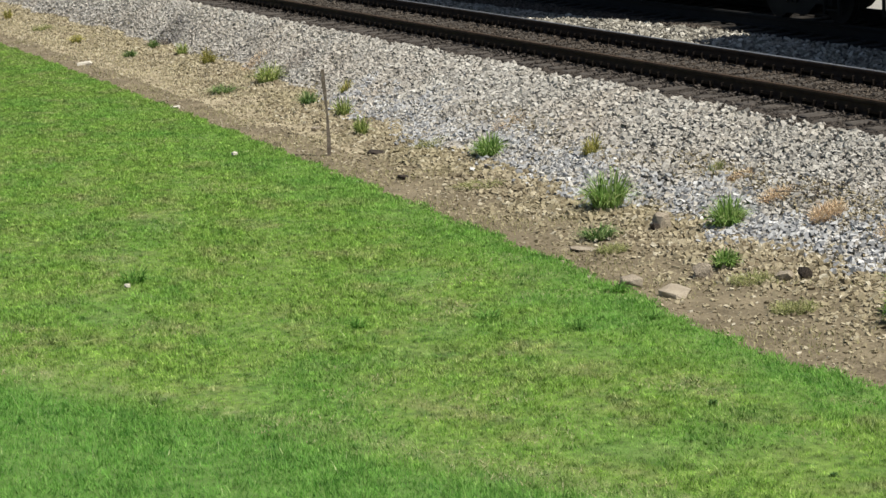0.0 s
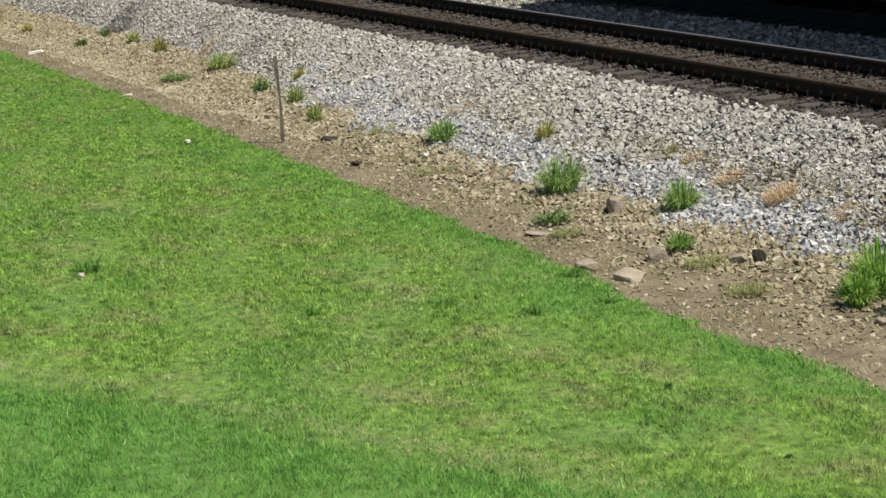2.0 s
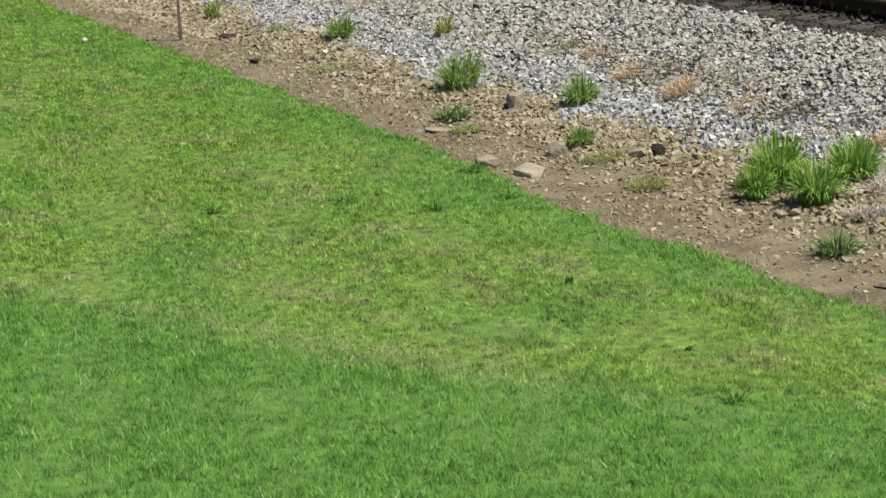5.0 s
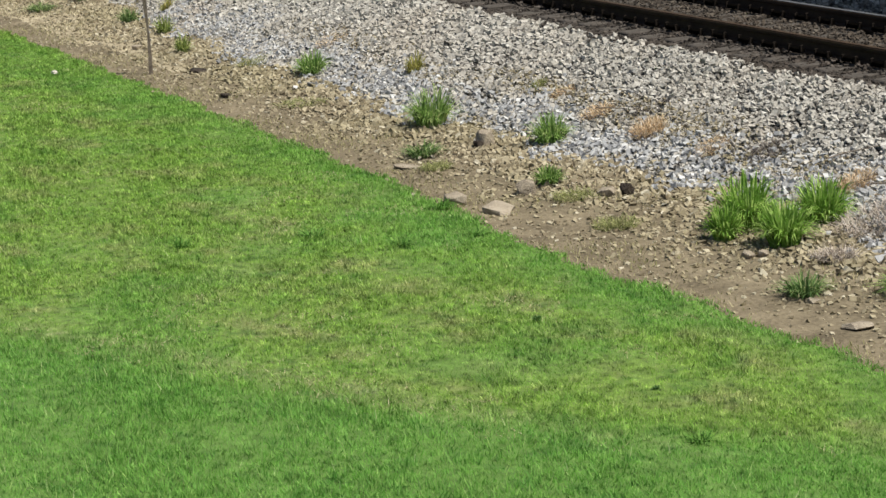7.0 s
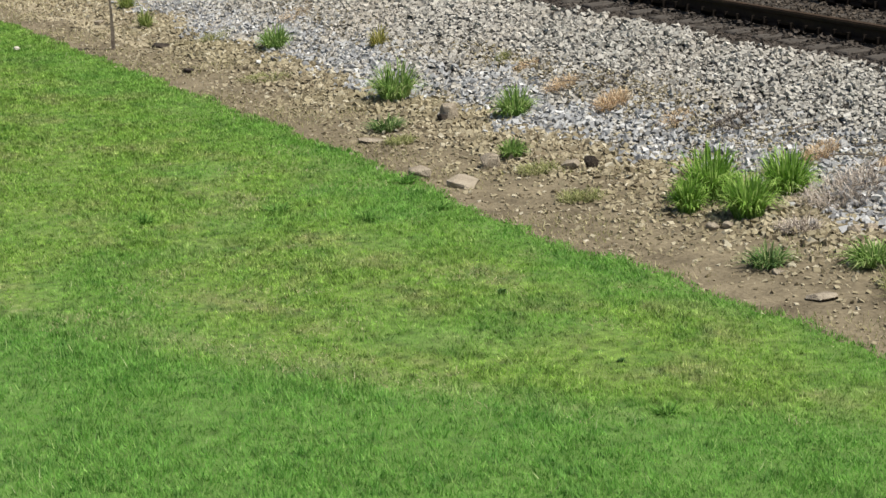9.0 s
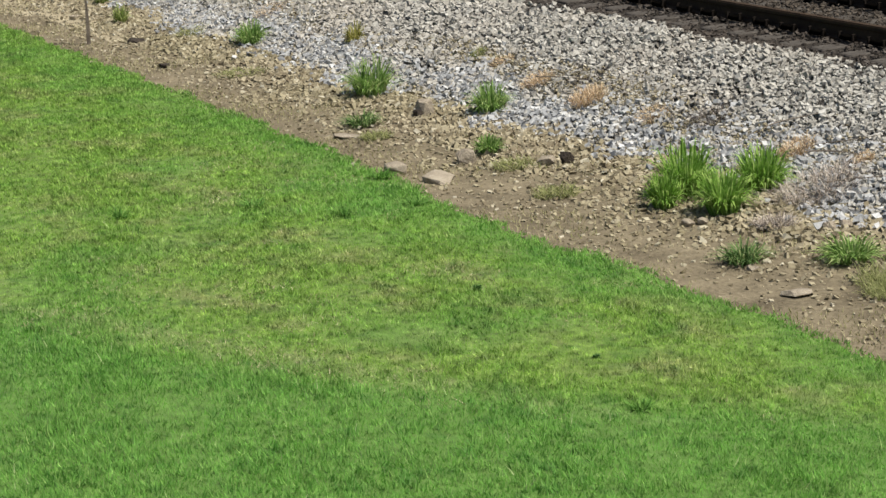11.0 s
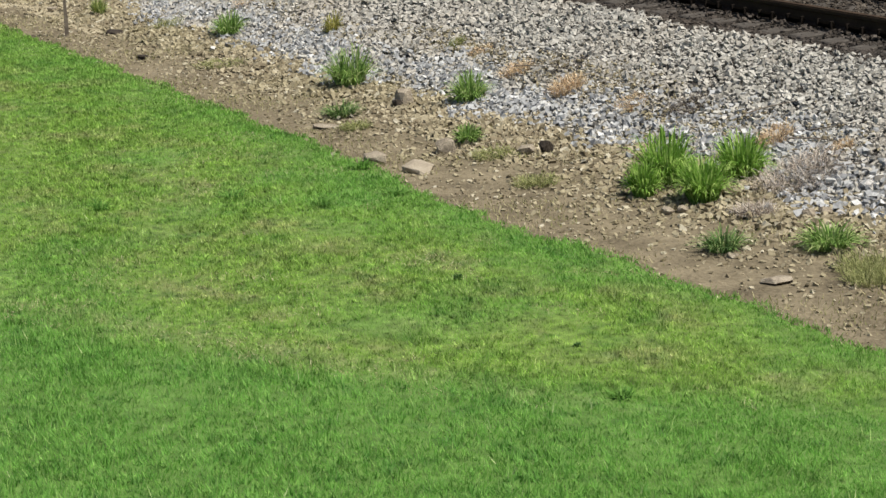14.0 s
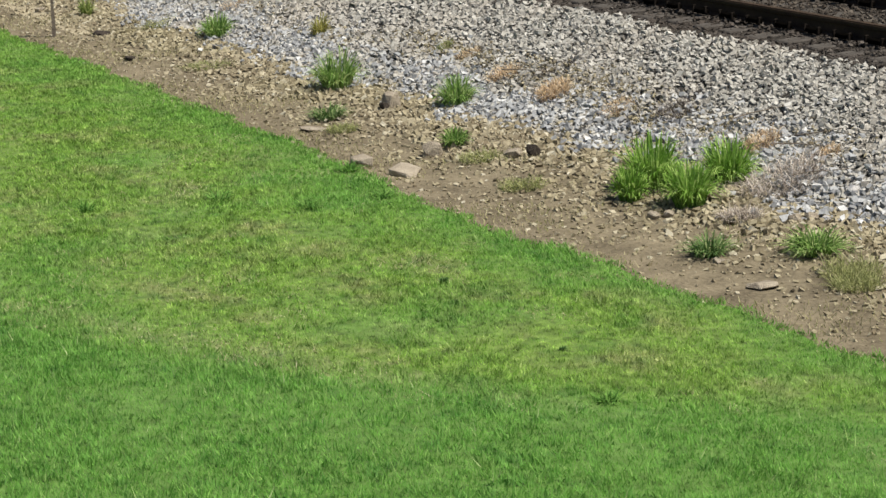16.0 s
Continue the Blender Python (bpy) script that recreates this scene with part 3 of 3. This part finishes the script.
def build_track(name, middle, first, last, label, shine, steel, timber, plate):
    track = tagged(empty(name, (0, middle, 0)), label, "railway track", kind="structure")
    length = 460
    for side in (-1, 1):
        rail = part("rail", prism(RAIL_OUTLINE, length), steel, track, "rusty brown steel rail")
        rail.location = (-60, side * GAUGE / 2, -0.034)
        head = part("rail_head", box((length, 0.062, 0.003), (0, 0, 0), 0.0), SHINE if shine[side > 0] else steel, rail, "worn bright running surface")
        head.location = (0, 0, 0.1925)
    proto = [box((0.23, 2.6, 0.18), (0, 0, -0.130), 0.012), box((0.20, 0.32, 0.02), (0, 0, -0.041), 0.004)]
    tie_me, plate_me = bpy.data.meshes.new("tie"), bpy.data.meshes.new("tie_plate")
    for bm, me, mat in zip(proto, (tie_me, plate_me), (timber, plate)):
        bm.to_mesh(me)
        bm.free()
        me.materials.append(mat)
    bm = bmesh.new()
    add_box(bm, (0.026, 0.024, 0.065), (0, 0, 0.023), 0.004)
    add_box(bm, (0.028, 0.045, 0.014), (0, 0.012, 0.058), 0.004)
    spike_me = bpy.data.meshes.new("spike")
    bm.to_mesh(spike_me)
    bm.free()
    spike_me.materials.append(SPIKE)
    bm = bmesh.new()
    # Wide black block, painting in the shaded gap below the rail foot.
    add_box(bm, (0.20, 0.08, 0.045), (0, 0.0, -0.006), 0.008)
    anchor_me = bpy.data.meshes.new("rail_anchor")
    bm.to_mesh(anchor_me)
    bm.free()
    anchor_me.materials.append(SHADE_IRON)
    for k in range(first, last):
        x = -0.495 * k + 0.05
        wob = random.uniform(-0.02, 0.02)
        shared("tie", tie_me, pose(x + wob, random.uniform(-0.04, 0.04), random.uniform(-0.012, 0.004), 0, 0, random.uniform(-1, 1)), track)
        for side in (-1, 1):
            y = side * GAUGE / 2
            shared("tie_plate", plate_me, pose(x + wob, y, 0.0), track)
            if middle == NEAR:
                shared("rail_anchor", anchor_me, pose(x + wob, y - 0.125, 0.026), track)
                if k < 96:
                    for dx in (-0.118, 0.112):
                        shared("spike", spike_me, pose(x + wob + dx + random.uniform(-0.012, 0.012), y - 0.150, 0.010 + random.uniform(-0.012, 0.012), random.uniform(-8, 8), random.uniform(-8, 8), 0), track)
    return track


build_track("railway_track", NEAR, 30, 125, "rusty railway track on timber sleepers and ballast", (False, True), RAIL, TIMBER, PLATE)
# Rails, sleepers and plates coloured near black for the shade under the cars.
build_track("railway_track", SECOND, 40, 110, "second railway track carrying a freight train", (False, False), BLACK, SHADE_TRACK, SHADE_TRACK)


# ---- the train ----
PITCH, SPEED, GAP_AT = 24.4, 9.78, -33.0
WHEEL_Z, WHEEL_R = 0.585, 0.42


def build_car():
    """A well car with two stacked boxes; its middle at x = 0, its rails at z = 0.2."""
    car = empty("freight_car")
    for side in (-1, 1):
        outline = [(side * 0.96, 0.42), (side * 1.00, 0.44), (side * 1.00, 1.55), (side * 0.94, 1.60), (side * 0.90, 1.55), (side * 0.90, 0.44)]
        part("side_sill", prism(outline, 15.6), PANEL, car, "drab dark-painted steel side sill").location.x = -0.4
        for k in range(15):
            rib = part("rib", box((0.09, 0.05, 0.95), (-7.8 + 1.06 * k, side * 1.02, 1.05), 0.008), PANEL, car)
        part("top_rail", box((15.6, 0.4, 0.084), (-0.4, side * 0.97, 1.646), 0.012), PANEL, car)
    part("well_floor", box((14.4, 1.76, 0.08), (0.1, 0, 0.50), 0.01), BLACK, car)
    for end in (-1, 1):
        part("end_platform", box((3.0, 2.0, 0.16), (end * 10.3, 0, 1.18), 0.02), BLACK, car)
        part("end_sill", box((0.22, 2.2, 0.5), (end * 11.75, 0, 1.02), 0.02), BLACK, car)
        part("bolster", box((0.9, 2.1, 0.3), (end * 10.2, 0, 0.95), 0.02), BLACK, car)
        part("coupler", box((1.0, 0.22, 0.26), (end * 12.1, 0, 0.98), 0.03), BLACK, car)
        part("brake_hose", box((0.06, 0.06, 0.5), (end * 12.0, 0.35, 0.72), 0.015), BLACK, car)
        for side in (-1, 1):
            ladder = part("ladder", box((0.05, 0.05, 1.2), (end * 11.6, side * 1.12, 0.95), 0.01), BLACK, car, "steel corner ladder")
            part("ladder_rail", box((0.05, 0.05, 1.2), (end * 11.2, side * 1.12, 0.95), 0.01), BLACK, ladder)
            for k in range(4):
                part("rung", box((0.4, 0.025, 0.025), (end * 11.4, side * 1.12, 0.42 + 0.3 * k), 0.005), BLACK, ladder)
            frame_outline = [(-1.15, 0.62), (-0.75, 0.80), (0.75, 0.80), (1.15, 0.62), (1.15, 0.48), (0.7, 0.48), (0.42, 0.30), (-0.42, 0.30), (-0.7, 0.48), (-1.15, 0.48)]
            bm = prism([(x, z) for x, z in frame_outline], 0.14)
            bmesh.ops.rotate(bm, verts=bm.verts, matrix=Matrix.Rotation(radians(90), 3, "Z"))
            bmesh.ops.translate(bm, verts=bm.verts, vec=(end * 10.2, side * 1.02, 0.0))
            truck = part("side_frame", bm, BLACK, car, "black cast truck side frame")
            for k in (-0.14, 0.0, 0.14):
                part("spring", drum(0.05, 0.12, (end * 10.2 + k, side * 1.06, 0.52), 10), BLACK, truck)
            for ax in (-0.89, 0.89):
                part("axle_box", box((0.24, 0.2, 0.24), (end * 10.2 + ax, side * 1.05, 0.60), 0.03), BLACK, truck)
        part("brake_beam", box((0.9, 0.5, 0.26), (end * 10.2, -0.5, 0.40), 0.03), BLACK, car)
        for ax in (-0.89, 0.89):
            axle = part("wheelset", drum(0.08, 1.5, (0, 0, 0), 14), BLACK, car, "black steel axle with two wheels")
            axle.location = (end * 10.2 + ax, 0, WHEEL_Z)
            for side in (-1, 1):
                bm = drum(0.42, 0.10, (0, side * 0.75, 0))
                for radius, width, dy in ((0.45, 0.03, -side * 0.05), (0.30, 0.12, 0.0), (0.12, 0.20, 0.0)):
                    extra = drum(radius, width, (0, side * 0.75 + dy, 0), 24)
                    me = bpy.data.meshes.new("wheel_step")
                    extra.to_mesh(me)
                    extra.free()
                    bm.from_mesh(me)
                    bpy.data.meshes.remove(me)
                for k in range(4):
                    a = k * math.pi / 2
                    add_box(bm, (0.06, 0.03, 0.06), (0.2 * math.cos(a), side * 0.82, 0.2 * math.sin(a)), 0.01)
                part("wheel", bm, BLACK, axle, "dark steel railway wheel")
    return tagged(car, "black well car of a moving freight train", "freight car", "freight cars of the train")


def build_container(length):
    """A corrugated box, its base at z = 0."""
    c = empty("shipping_container")
    w, h = 2.6, 2.55
    part("shell", box((length - 0.1, w - 0.08, h - 0.1), (0, 0, h / 2), 0.01), BOX, c)
    for side in (-1, 1):
        part("bottom_rail", box((length, 0.10, 0.14), (0, side * (w / 2 - 0.05), 0.07), 0.01), BOX, c)
        part("roof_rail", box((length, 0.08, 0.08), (0, side * (w / 2 - 0.04), h - 0.04), 0.01), BOX, c)
        bm = bmesh.new()
        for k in range(int(length / 0.28)):
            add_box(bm, (0.12, 0.04, h - 0.24), (-length / 2 + 0.2 + 0.28 * k, side * (w / 2 - 0.05), h / 2), 0.0)
        part("corrugation", bm, BOX, c)
        for end in (-1, 1):
            part("corner_post", box((0.14, 0.14, h), (end * (length / 2 - 0.07), side * (w / 2 - 0.07), h / 2), 0.01), BOX, c)
    return tagged(c, "grey-green corrugated steel shipping container", "shipping container", "containers on the train")


car_proto = build_car()
low_proto, high_proto = build_container(18.9), build_container(17.1)
TRAIN = []
for k in range(10):
    middle = GAP_AT + PITCH * (1.5 - k)
    for proto, dz, dx in ((car_proto, 0.0, 3.2), (low_proto, 1.692, -0.25), (high_proto, 4.246, 0.65)):
        at = pose(middle + dx, SECOND, dz)
        TRAIN.append((copy_thing(proto, at) if k else proto, middle + dx, dz))
        if not k:
            proto.matrix_basis = at


# ---- weeds, stalks and stones ----
LABELS = {
    "green": ("green weed tuft growing in gravelly dirt", "weed"), "bright": ("tall bright green grass clump at the gravel's edge", "grass clump"),
    "dark": ("low dark green weed on bare dirt", "weed"), "olive": ("sparse olive weed patch on dirt", "weed"),
    "spot": ("small dark broad-leaved weed in mown lawn", "weed"),
    "mixed": ("green weed tuft with yellowing tips on sandy dirt", "weed"),
    "yellow": ("yellowing weed tuft in gravel", "weed"), "lawn": ("dark longer grass tuft in the lawn", "grass tuft"),
    "straw": ("dry orange straw tuft on ballast", "dry grass"), "dead": ("dead grey-brown stalks lying on gravel", "dry grass"),
    "brush": ("dark brown heap of dead brush on ballast", "dry brush"),
}
NAMES = {"brush": "dead_brush", "straw": "dry_grass", "dead": "dead_grass", "lawn": "grass_tuft", "bright": "grass_clump"}


def tuft(kind, x, y, tall, wide):
    """A tuft of arching blades whose tips fill a ragged dome."""
    count = {"bright": 430, "green": 300, "dark": 200, "olive": 480, "yellow": 170, "mixed": 220, "spot": 120, "lawn": 85, "straw": 1100, "dead": 620, "brush": 620}[kind]
    wide, tall = wide * {"bright": 1.22, "green": 1.18, "dark": 1.25, "mixed": 1.1, "lawn": 1.4}.get(kind, 1.0), tall * {"bright": 1.06, "dark": 0.8, "spot": 0.7, "olive": 0.8, "lawn": 0.75}.get(kind, 1.0)
    count = int(count * (0.6 + 1.0 * wide))
    mat = kind in ("olive", "dead", "straw", "brush")
    a = rng.uniform(0, 2 * math.pi, count)
    r = wide / 2 * np.sqrt(rng.uniform(0, 1, count)) * (0.85 if mat else 0.42)
    bx, by = x + r * np.cos(a), y + r * np.sin(a)
    way = a + rng.normal(0, 1.6 if mat else 0.75, count)
    tip = radians(88) * rng.uniform(0, 1, count) ** (0.35 if mat else 0.6)
    far = rng.uniform(0.6, 1.12, count) * np.where(rng.uniform(0, 1, count) > 0.95, 1.1, 1.0)
    lean = np.maximum(wide / 2 * (0.7 if mat else 1.02) * np.sin(tip) * far, 0.01)
    rise = tall * np.cos(tip * 0.92) * far * ({"straw": 0.7}.get(kind, 0.85) if mat else 1.08) + 0.02
    width = rng.uniform(0.007, 0.013, count) * {"bright": 1.4, "green": 1.2, "olive": 0.55, "straw": 0.62, "dead": 0.6, "brush": 0.6}.get(kind, 1.0)
    twist = way + math.pi / 2 + rng.normal(0, 0.7, count)
    side = np.stack([np.cos(twist), np.sin(twist), np.zeros(count)], 1)
    base = np.stack([bx, by, height(bx, by) - 0.01], 1)
    out = np.stack([np.cos(way), np.sin(way), np.zeros(count)], 1)
    up = np.array([0, 0, 1.0])
    crest = np.maximum(rise * 1.05, (0.5 if mat else 1.0) * np.minimum(lean, 0.8 * tall))
    pts = []
    for u, w in ((0.0, 0.75), (0.38, 1.0), (0.72, 0.75)):
        c = base + out * (lean * (0.5 * u * (1 - u) + u * u))[:, None] + up * (2 * u * (1 - u) * crest + u * u * rise)[:, None]
        pts += [c - side * (width * w / 2)[:, None], c + side * (width * w / 2)[:, None]]
    pts.append(base + out * lean[:, None] + up * rise[:, None])
    verts = np.stack(pts, 1).reshape(-1, 3)
    shape = np.array([(0, 1, 3), (0, 3, 2), (2, 3, 5), (2, 5, 4), (4, 5, 6)])
    polys = (shape[None] + 7 * np.arange(count)[:, None, None]).reshape(-1, 3)
    me = mesh_of("weed", verts - np.array([x, y, 0]), polys, [WEEDS[kind]])
    ob = new(NAMES.get(kind, "weed"), me)
    ob.location = (x, y, 0)
    label, category = LABELS[kind]
    return tagged(ob, label, category, "weeds along the track" if kind not in ("lawn", "spot") else "tufts in the lawn")


def stone(kind, x, y, wide, tall):
    """A broken rock: a hull of random points, flattened below, half sunk."""
    bm = bmesh.new()
    tall *= 0.85
    for _ in range(22):
        v = Vector((random.gauss(0, 1), random.gauss(0, 1), random.gauss(0, 1))).normalized() * random.uniform(0.82, 1.08)
        v = Vector([math.copysign(abs(c) ** (0.58 if kind == "pale" else 0.7), c) for c in v])
        bm.verts.new((v.x * wide * 0.45, v.y * wide * 0.38, v.z * tall * 0.5))
    bmesh.ops.convex_hull(bm, input=bm.verts)
    bmesh.ops.delete(bm, geom=[v for v in bm.verts if not v.link_faces], context="VERTS")
    bmesh.ops.bevel(bm, geom=list(bm.edges), offset=min(wide, tall) * 0.025, segments=1, affect="EDGES")
    ob = part("rock", bm, ROCKS[kind])
    ob.matrix_basis = pose(x, y, float(height(x, y)) + tall * 0.32, *((6, 8, 20) if kind == "pale" else (random.uniform(-8, 8), random.uniform(-8, 8), random.uniform(0, 90))))
    words = {"tan": "rough tan rock lying on dirt", "dark": "dark lump for a shard, hollows and a rock's shaded side", "pale": "flat pale sandstone slab at the lawn's edge", "grey": "grey ballast rock at the gravel's edge"}
    return tagged(ob, words[kind], "rock", "loose rocks")


tuft('green', -28.48, 12.37, 0.30, 0.45)
tuft('green', -23.99, 11.87, 0.43, 0.60)
tuft('dark', -22.58, 11.04, 0.18, 0.44)
tuft('olive', -21.86, 10.84, 0.13, 0.36)
tuft('green', -21.99, 12.30, 0.35, 0.46)
tuft('green', -20.34, 11.33, 0.18, 0.29)
tuft('yellow', -26.19, 12.76, 0.25, 0.32)
tuft('olive', -23.61, 13.08, 0.21, 0.21)
tuft('mixed', -39.14, 12.91, 0.34, 0.65)
tuft('dark', -38.77, 11.96, 0.19, 0.54)
tuft('dark', -35.87, 12.47, 0.29, 0.35)
tuft('mixed', -34.03, 12.39, 0.30, 0.35)
tuft('yellow', -35.62, 13.04, 0.22, 0.33)
tuft('mixed', -31.96, 11.90, 0.26, 0.30)
tuft('yellow', -43.14, 13.08, 0.30, 0.43)
tuft('mixed', -45.23, 13.18, 0.25, 0.32)
tuft('dark', -47.13, 13.14, 0.21, 0.23)
tuft('dark', -46.02, 12.33, 0.18, 0.30)
tuft('olive', -29.93, 12.16, 0.20, 0.48)
tuft('olive', -26.60, 11.41, 0.10, 0.63)
tuft('olive', -19.57, 11.17, 0.13, 0.44)
tuft('olive', -18.29, 10.87, 0.15, 0.45)
tuft('yellow', -57.90, 12.54, 0.25, 0.34)
tuft('lawn', -23.23, 6.06, 0.22, 0.36)
tuft('lawn', -19.67, 8.44, 0.10, 0.27)
tuft('straw', -20.80, 12.80, 0.25, 0.39)
tuft('straw', -22.03, 12.93, 0.16, 0.38)
tuft('straw', -29.27, 13.12, 0.10, 0.56)
tuft('straw', -23.07, 13.09, 0.10, 0.29)
tuft('brush', -47.80, 13.70, 0.16, 1.10)
tuft('dead', -39.25, 13.70, 0.10, 0.90)
tuft('olive', -53.96, 12.45, 0.22, 0.50)
tuft('yellow', -50.13, 12.27, 0.18, 0.40)
tuft('straw', -41.41, 13.47, 0.10, 0.63)
tuft('brush', -21.40, 13.20, 0.06, 0.50)
tuft('bright', -17.40, 11.70, 0.43, 0.56)
tuft('bright', -17.16, 11.30, 0.30, 0.30)
tuft('bright', -16.62, 11.57, 0.36, 0.46)
tuft('bright', -17.01, 12.26, 0.38, 0.50)
tuft('dark', -15.21, 10.76, 0.19, 0.42)
tuft('green', -14.62, 11.38, 0.19, 0.50)
tuft('olive', -13.95, 11.20, 0.26, 0.50)
tuft('olive', -13.66, 11.02, 0.22, 0.46)
tuft('straw', -17.38, 12.92, 0.20, 0.36)
tuft('straw', -19.63, 12.82, 0.11, 0.35)
tuft('straw', -16.39, 12.92, 0.13, 0.21)
tuft('brush', -18.96, 13.05, 0.12, 0.46)
tuft('dead', -16.37, 12.40, 0.26, 0.83)
tuft('dead', -15.93, 11.61, 0.14, 0.39)
tuft('lawn', -19.91, 7.24, 0.11, 0.18)
tuft('lawn', -18.88, 8.97, 0.11, 0.22)
tuft('spot', -15.78, 8.63, 0.06, 0.09)
tuft('spot', -13.61, 8.36, 0.04, 0.07)
tuft('lawn', -20.13, 10.02, 0.11, 0.24)
tuft('lawn', -18.90, 9.73, 0.09, 0.19)
tuft('lawn', -12.46, 7.98, 0.06, 0.19)
stone('tan', -22.60, 11.82, 0.30, 0.27)
# Added dark lump that paints the shaded left side of the tan rock.
stone('dark', -22.52, 11.70, 0.15, 0.16)
stone('dark', -19.30, 11.61, 0.16, 0.21)
stone('tan', -19.42, 11.45, 0.22, 0.14)
stone('pale', -19.62, 10.38, 0.36, 0.11)
stone('tan', -20.25, 10.24, 0.30, 0.16)
stone('tan', -20.17, 10.98, 0.26, 0.20)
stone('tan', -22.21, 10.68, 0.40, 0.05)
# Two flat dark lumps stand in for dark holes in the dirt.
stone('dark', -30.10, 11.41, 0.30, 0.10)
stone('dark', -27.98, 10.95, 0.22, 0.09)
stone('tan', -33.08, 11.60, 0.19, 0.10)
stone('tan', -16.53, 11.13, 0.14, 0.10)
stone('tan', -16.47, 11.24, 0.12, 0.09)
stone('tan', -14.15, 10.51, 0.29, 0.07)
stone('tan', -15.50, 11.85, 0.14, 0.14)
stone('tan', -15.49, 12.02, 0.14, 0.12)
stone('grey', -15.65, 12.57, 0.17, 0.10)
stone('grey', -15.37, 12.07, 0.12, 0.09)
stone('tan', -14.99, 10.70, 0.14, 0.05)


def build_stake():
    """A weathered stake, slightly crooked."""
    bm = bmesh.new()
    rings = []
    for k in range(9):
        u = k / 8
        cx, w = 0.020 * math.sin(u * 5.0) * u + 0.008 * u, 0.022 - 0.003 * u + 0.005 * math.sin(u * 9.0)
        z = -0.1 + 1.30 * u
        rings.append([bm.verts.new((cx + sx * w + random.uniform(-0.003, 0.003), sy * w * 0.8, z)) for sx, sy in ((-1, -1), (1, -1), (1, 1), (-1, 1))])
    for a, b in zip(rings, rings[1:]):
        for i in range(4):
            bm.faces.new((a[i], a[(i + 1) % 4], b[(i + 1) % 4], b[i]))
    bm.faces.new(rings[-1])
    bm.faces.new(list(reversed(rings[0])))
    stake = part("stake", bm, WOOD)
    x, y = -30.64, 10.91
    stake.matrix_basis = pose(x, y, float(height(x, y)), 0, 0, 65)
    tagged(stake, "thin weathered grey wooden stake in bare dirt", "stake")


def chip(name, x, y, wide, tall, label, turn=0.0):
    bm = box((wide, wide * 0.55, tall), (0, 0, 0), tall * 0.25, 0.8)
    for v in bm.verts:
        v.co += Vector((random.uniform(-1, 1), random.uniform(-1, 1), random.uniform(-1, 1))) * tall * 0.25
    ob = part(name, bm, CHIP)
    ob.matrix_basis = pose(x, y, float(height(x, y)) + tall * 0.5 + (0.03 if y < lawn_edge(x) else 0), 4, -6, turn)
    tagged(ob, label, "litter")


def twig(x, y, length, turn, lift):
    bm = bmesh.new()
    rings = []
    for k in range(8):
        u = k / 7
        bend = 0.06 * math.sin(u * 5) * length
        r = 0.008 * (1 - 0.6 * u)
        rings.append([bm.verts.new(((u - 0.5) * length, bend + r * math.cos(a), r * math.sin(a) + lift * u)) for a in (0, 1.57, 3.14, 4.71)])
    for a, b in zip(rings, rings[1:]):
        for i in range(4):
            bm.faces.new((a[i], a[(i + 1) % 4], b[(i + 1) % 4], b[i]))
    bm.faces.new(rings[-1])
    bm.faces.new(list(reversed(rings[0])))
    ob = part("twig", bm, WOOD)
    ob.matrix_basis = pose(x, y, float(height(x, y)) + 0.07 - lift / 2, 0, 0, turn)
    tagged(ob, "dry bare twig lying on the ballast", "twig")


build_stake()
chip("litter_scrap", -31.52, 9.82, 0.13, 0.04, "small white scrap lying in the grass")
chip("wood_chip", -37.68, 10.78, 0.18, 0.03, "pale flat wood chip at the lawn's edge", 60)
chip("wood_chip", -45.84, 11.35, 0.32, 0.05, "pale flat wood chip on dirt", 65)
chip("litter_scrap", -22.90, 5.90, 0.07, 0.03, "small pale scrap beside a lawn tuft", 20)
twig(-17.05, 13.08, 0.9, 35, 0.2)
twig(-21.6, 13.0, 0.8, 20, 0.04)
twig(-17.85, 13.25, 0.55, 70, 0.10)
twig(-16.75, 12.95, 0.70, 15, 0.05)
twig(-16.10, 12.60, 0.50, 50, 0.06)


def build_loose_stones():
    """The nearest stones of the bank, one by one."""
    shapes = []
    for k in range(8):
        bm = bmesh.new()
        for c in CUBE:
            s = random.uniform(0.6, 1.0)
            bm.verts.new((c[0] * s, c[1] * s * 0.8, c[2] * s * 0.6))
        bmesh.ops.convex_hull(bm, input=bm.verts)
        me = bpy.data.meshes.new("ballast_stone")
        bm.to_mesh(me)
        bm.free()
        me.materials.append(GRAVEL_ONE)
        shapes.append(me)
    bank = tagged(empty("ballast_bank", (0, 0, 0)), "near loose grey ballast stones at the bank's foot", "gravel", kind="structure")
    for k in range(300):
        x = -14.6 - 5.0 * random.random()
        y = float(toe(x)) + random.uniform(-0.15, 0.9)
        s = random.uniform(0.02, 0.042)
        at = pose(x, y, float(height(x, y)) + s * 0.7, random.uniform(-40, 40), random.uniform(-40, 40), random.uniform(0, 360)) @ Matrix.Scale(s, 4)
        shared("stone", shapes[k % 8], at, bank)


build_loose_stones()


def motions():
    for thing, x, z in TRAIN:
        walk(thing, [(t, pose(x + SPEED * t, SECOND, z)) for t in (0.0, 4.0, 8.0, 12.0, 16.0)])
    steps = 272
    times = [16.0 * k / steps for k in range(steps + 1)]
    for car, x, z in TRAIN[0:12:3]:
        for axle in [c for c in car.children if c.name.startswith("wheelset")]:
            at = axle.location.x
            walk(axle, [(t, pose(at, 0, WHEEL_Z, 0, math.degrees(SPEED * t / WHEEL_R), 0)) for t in times])


motions()
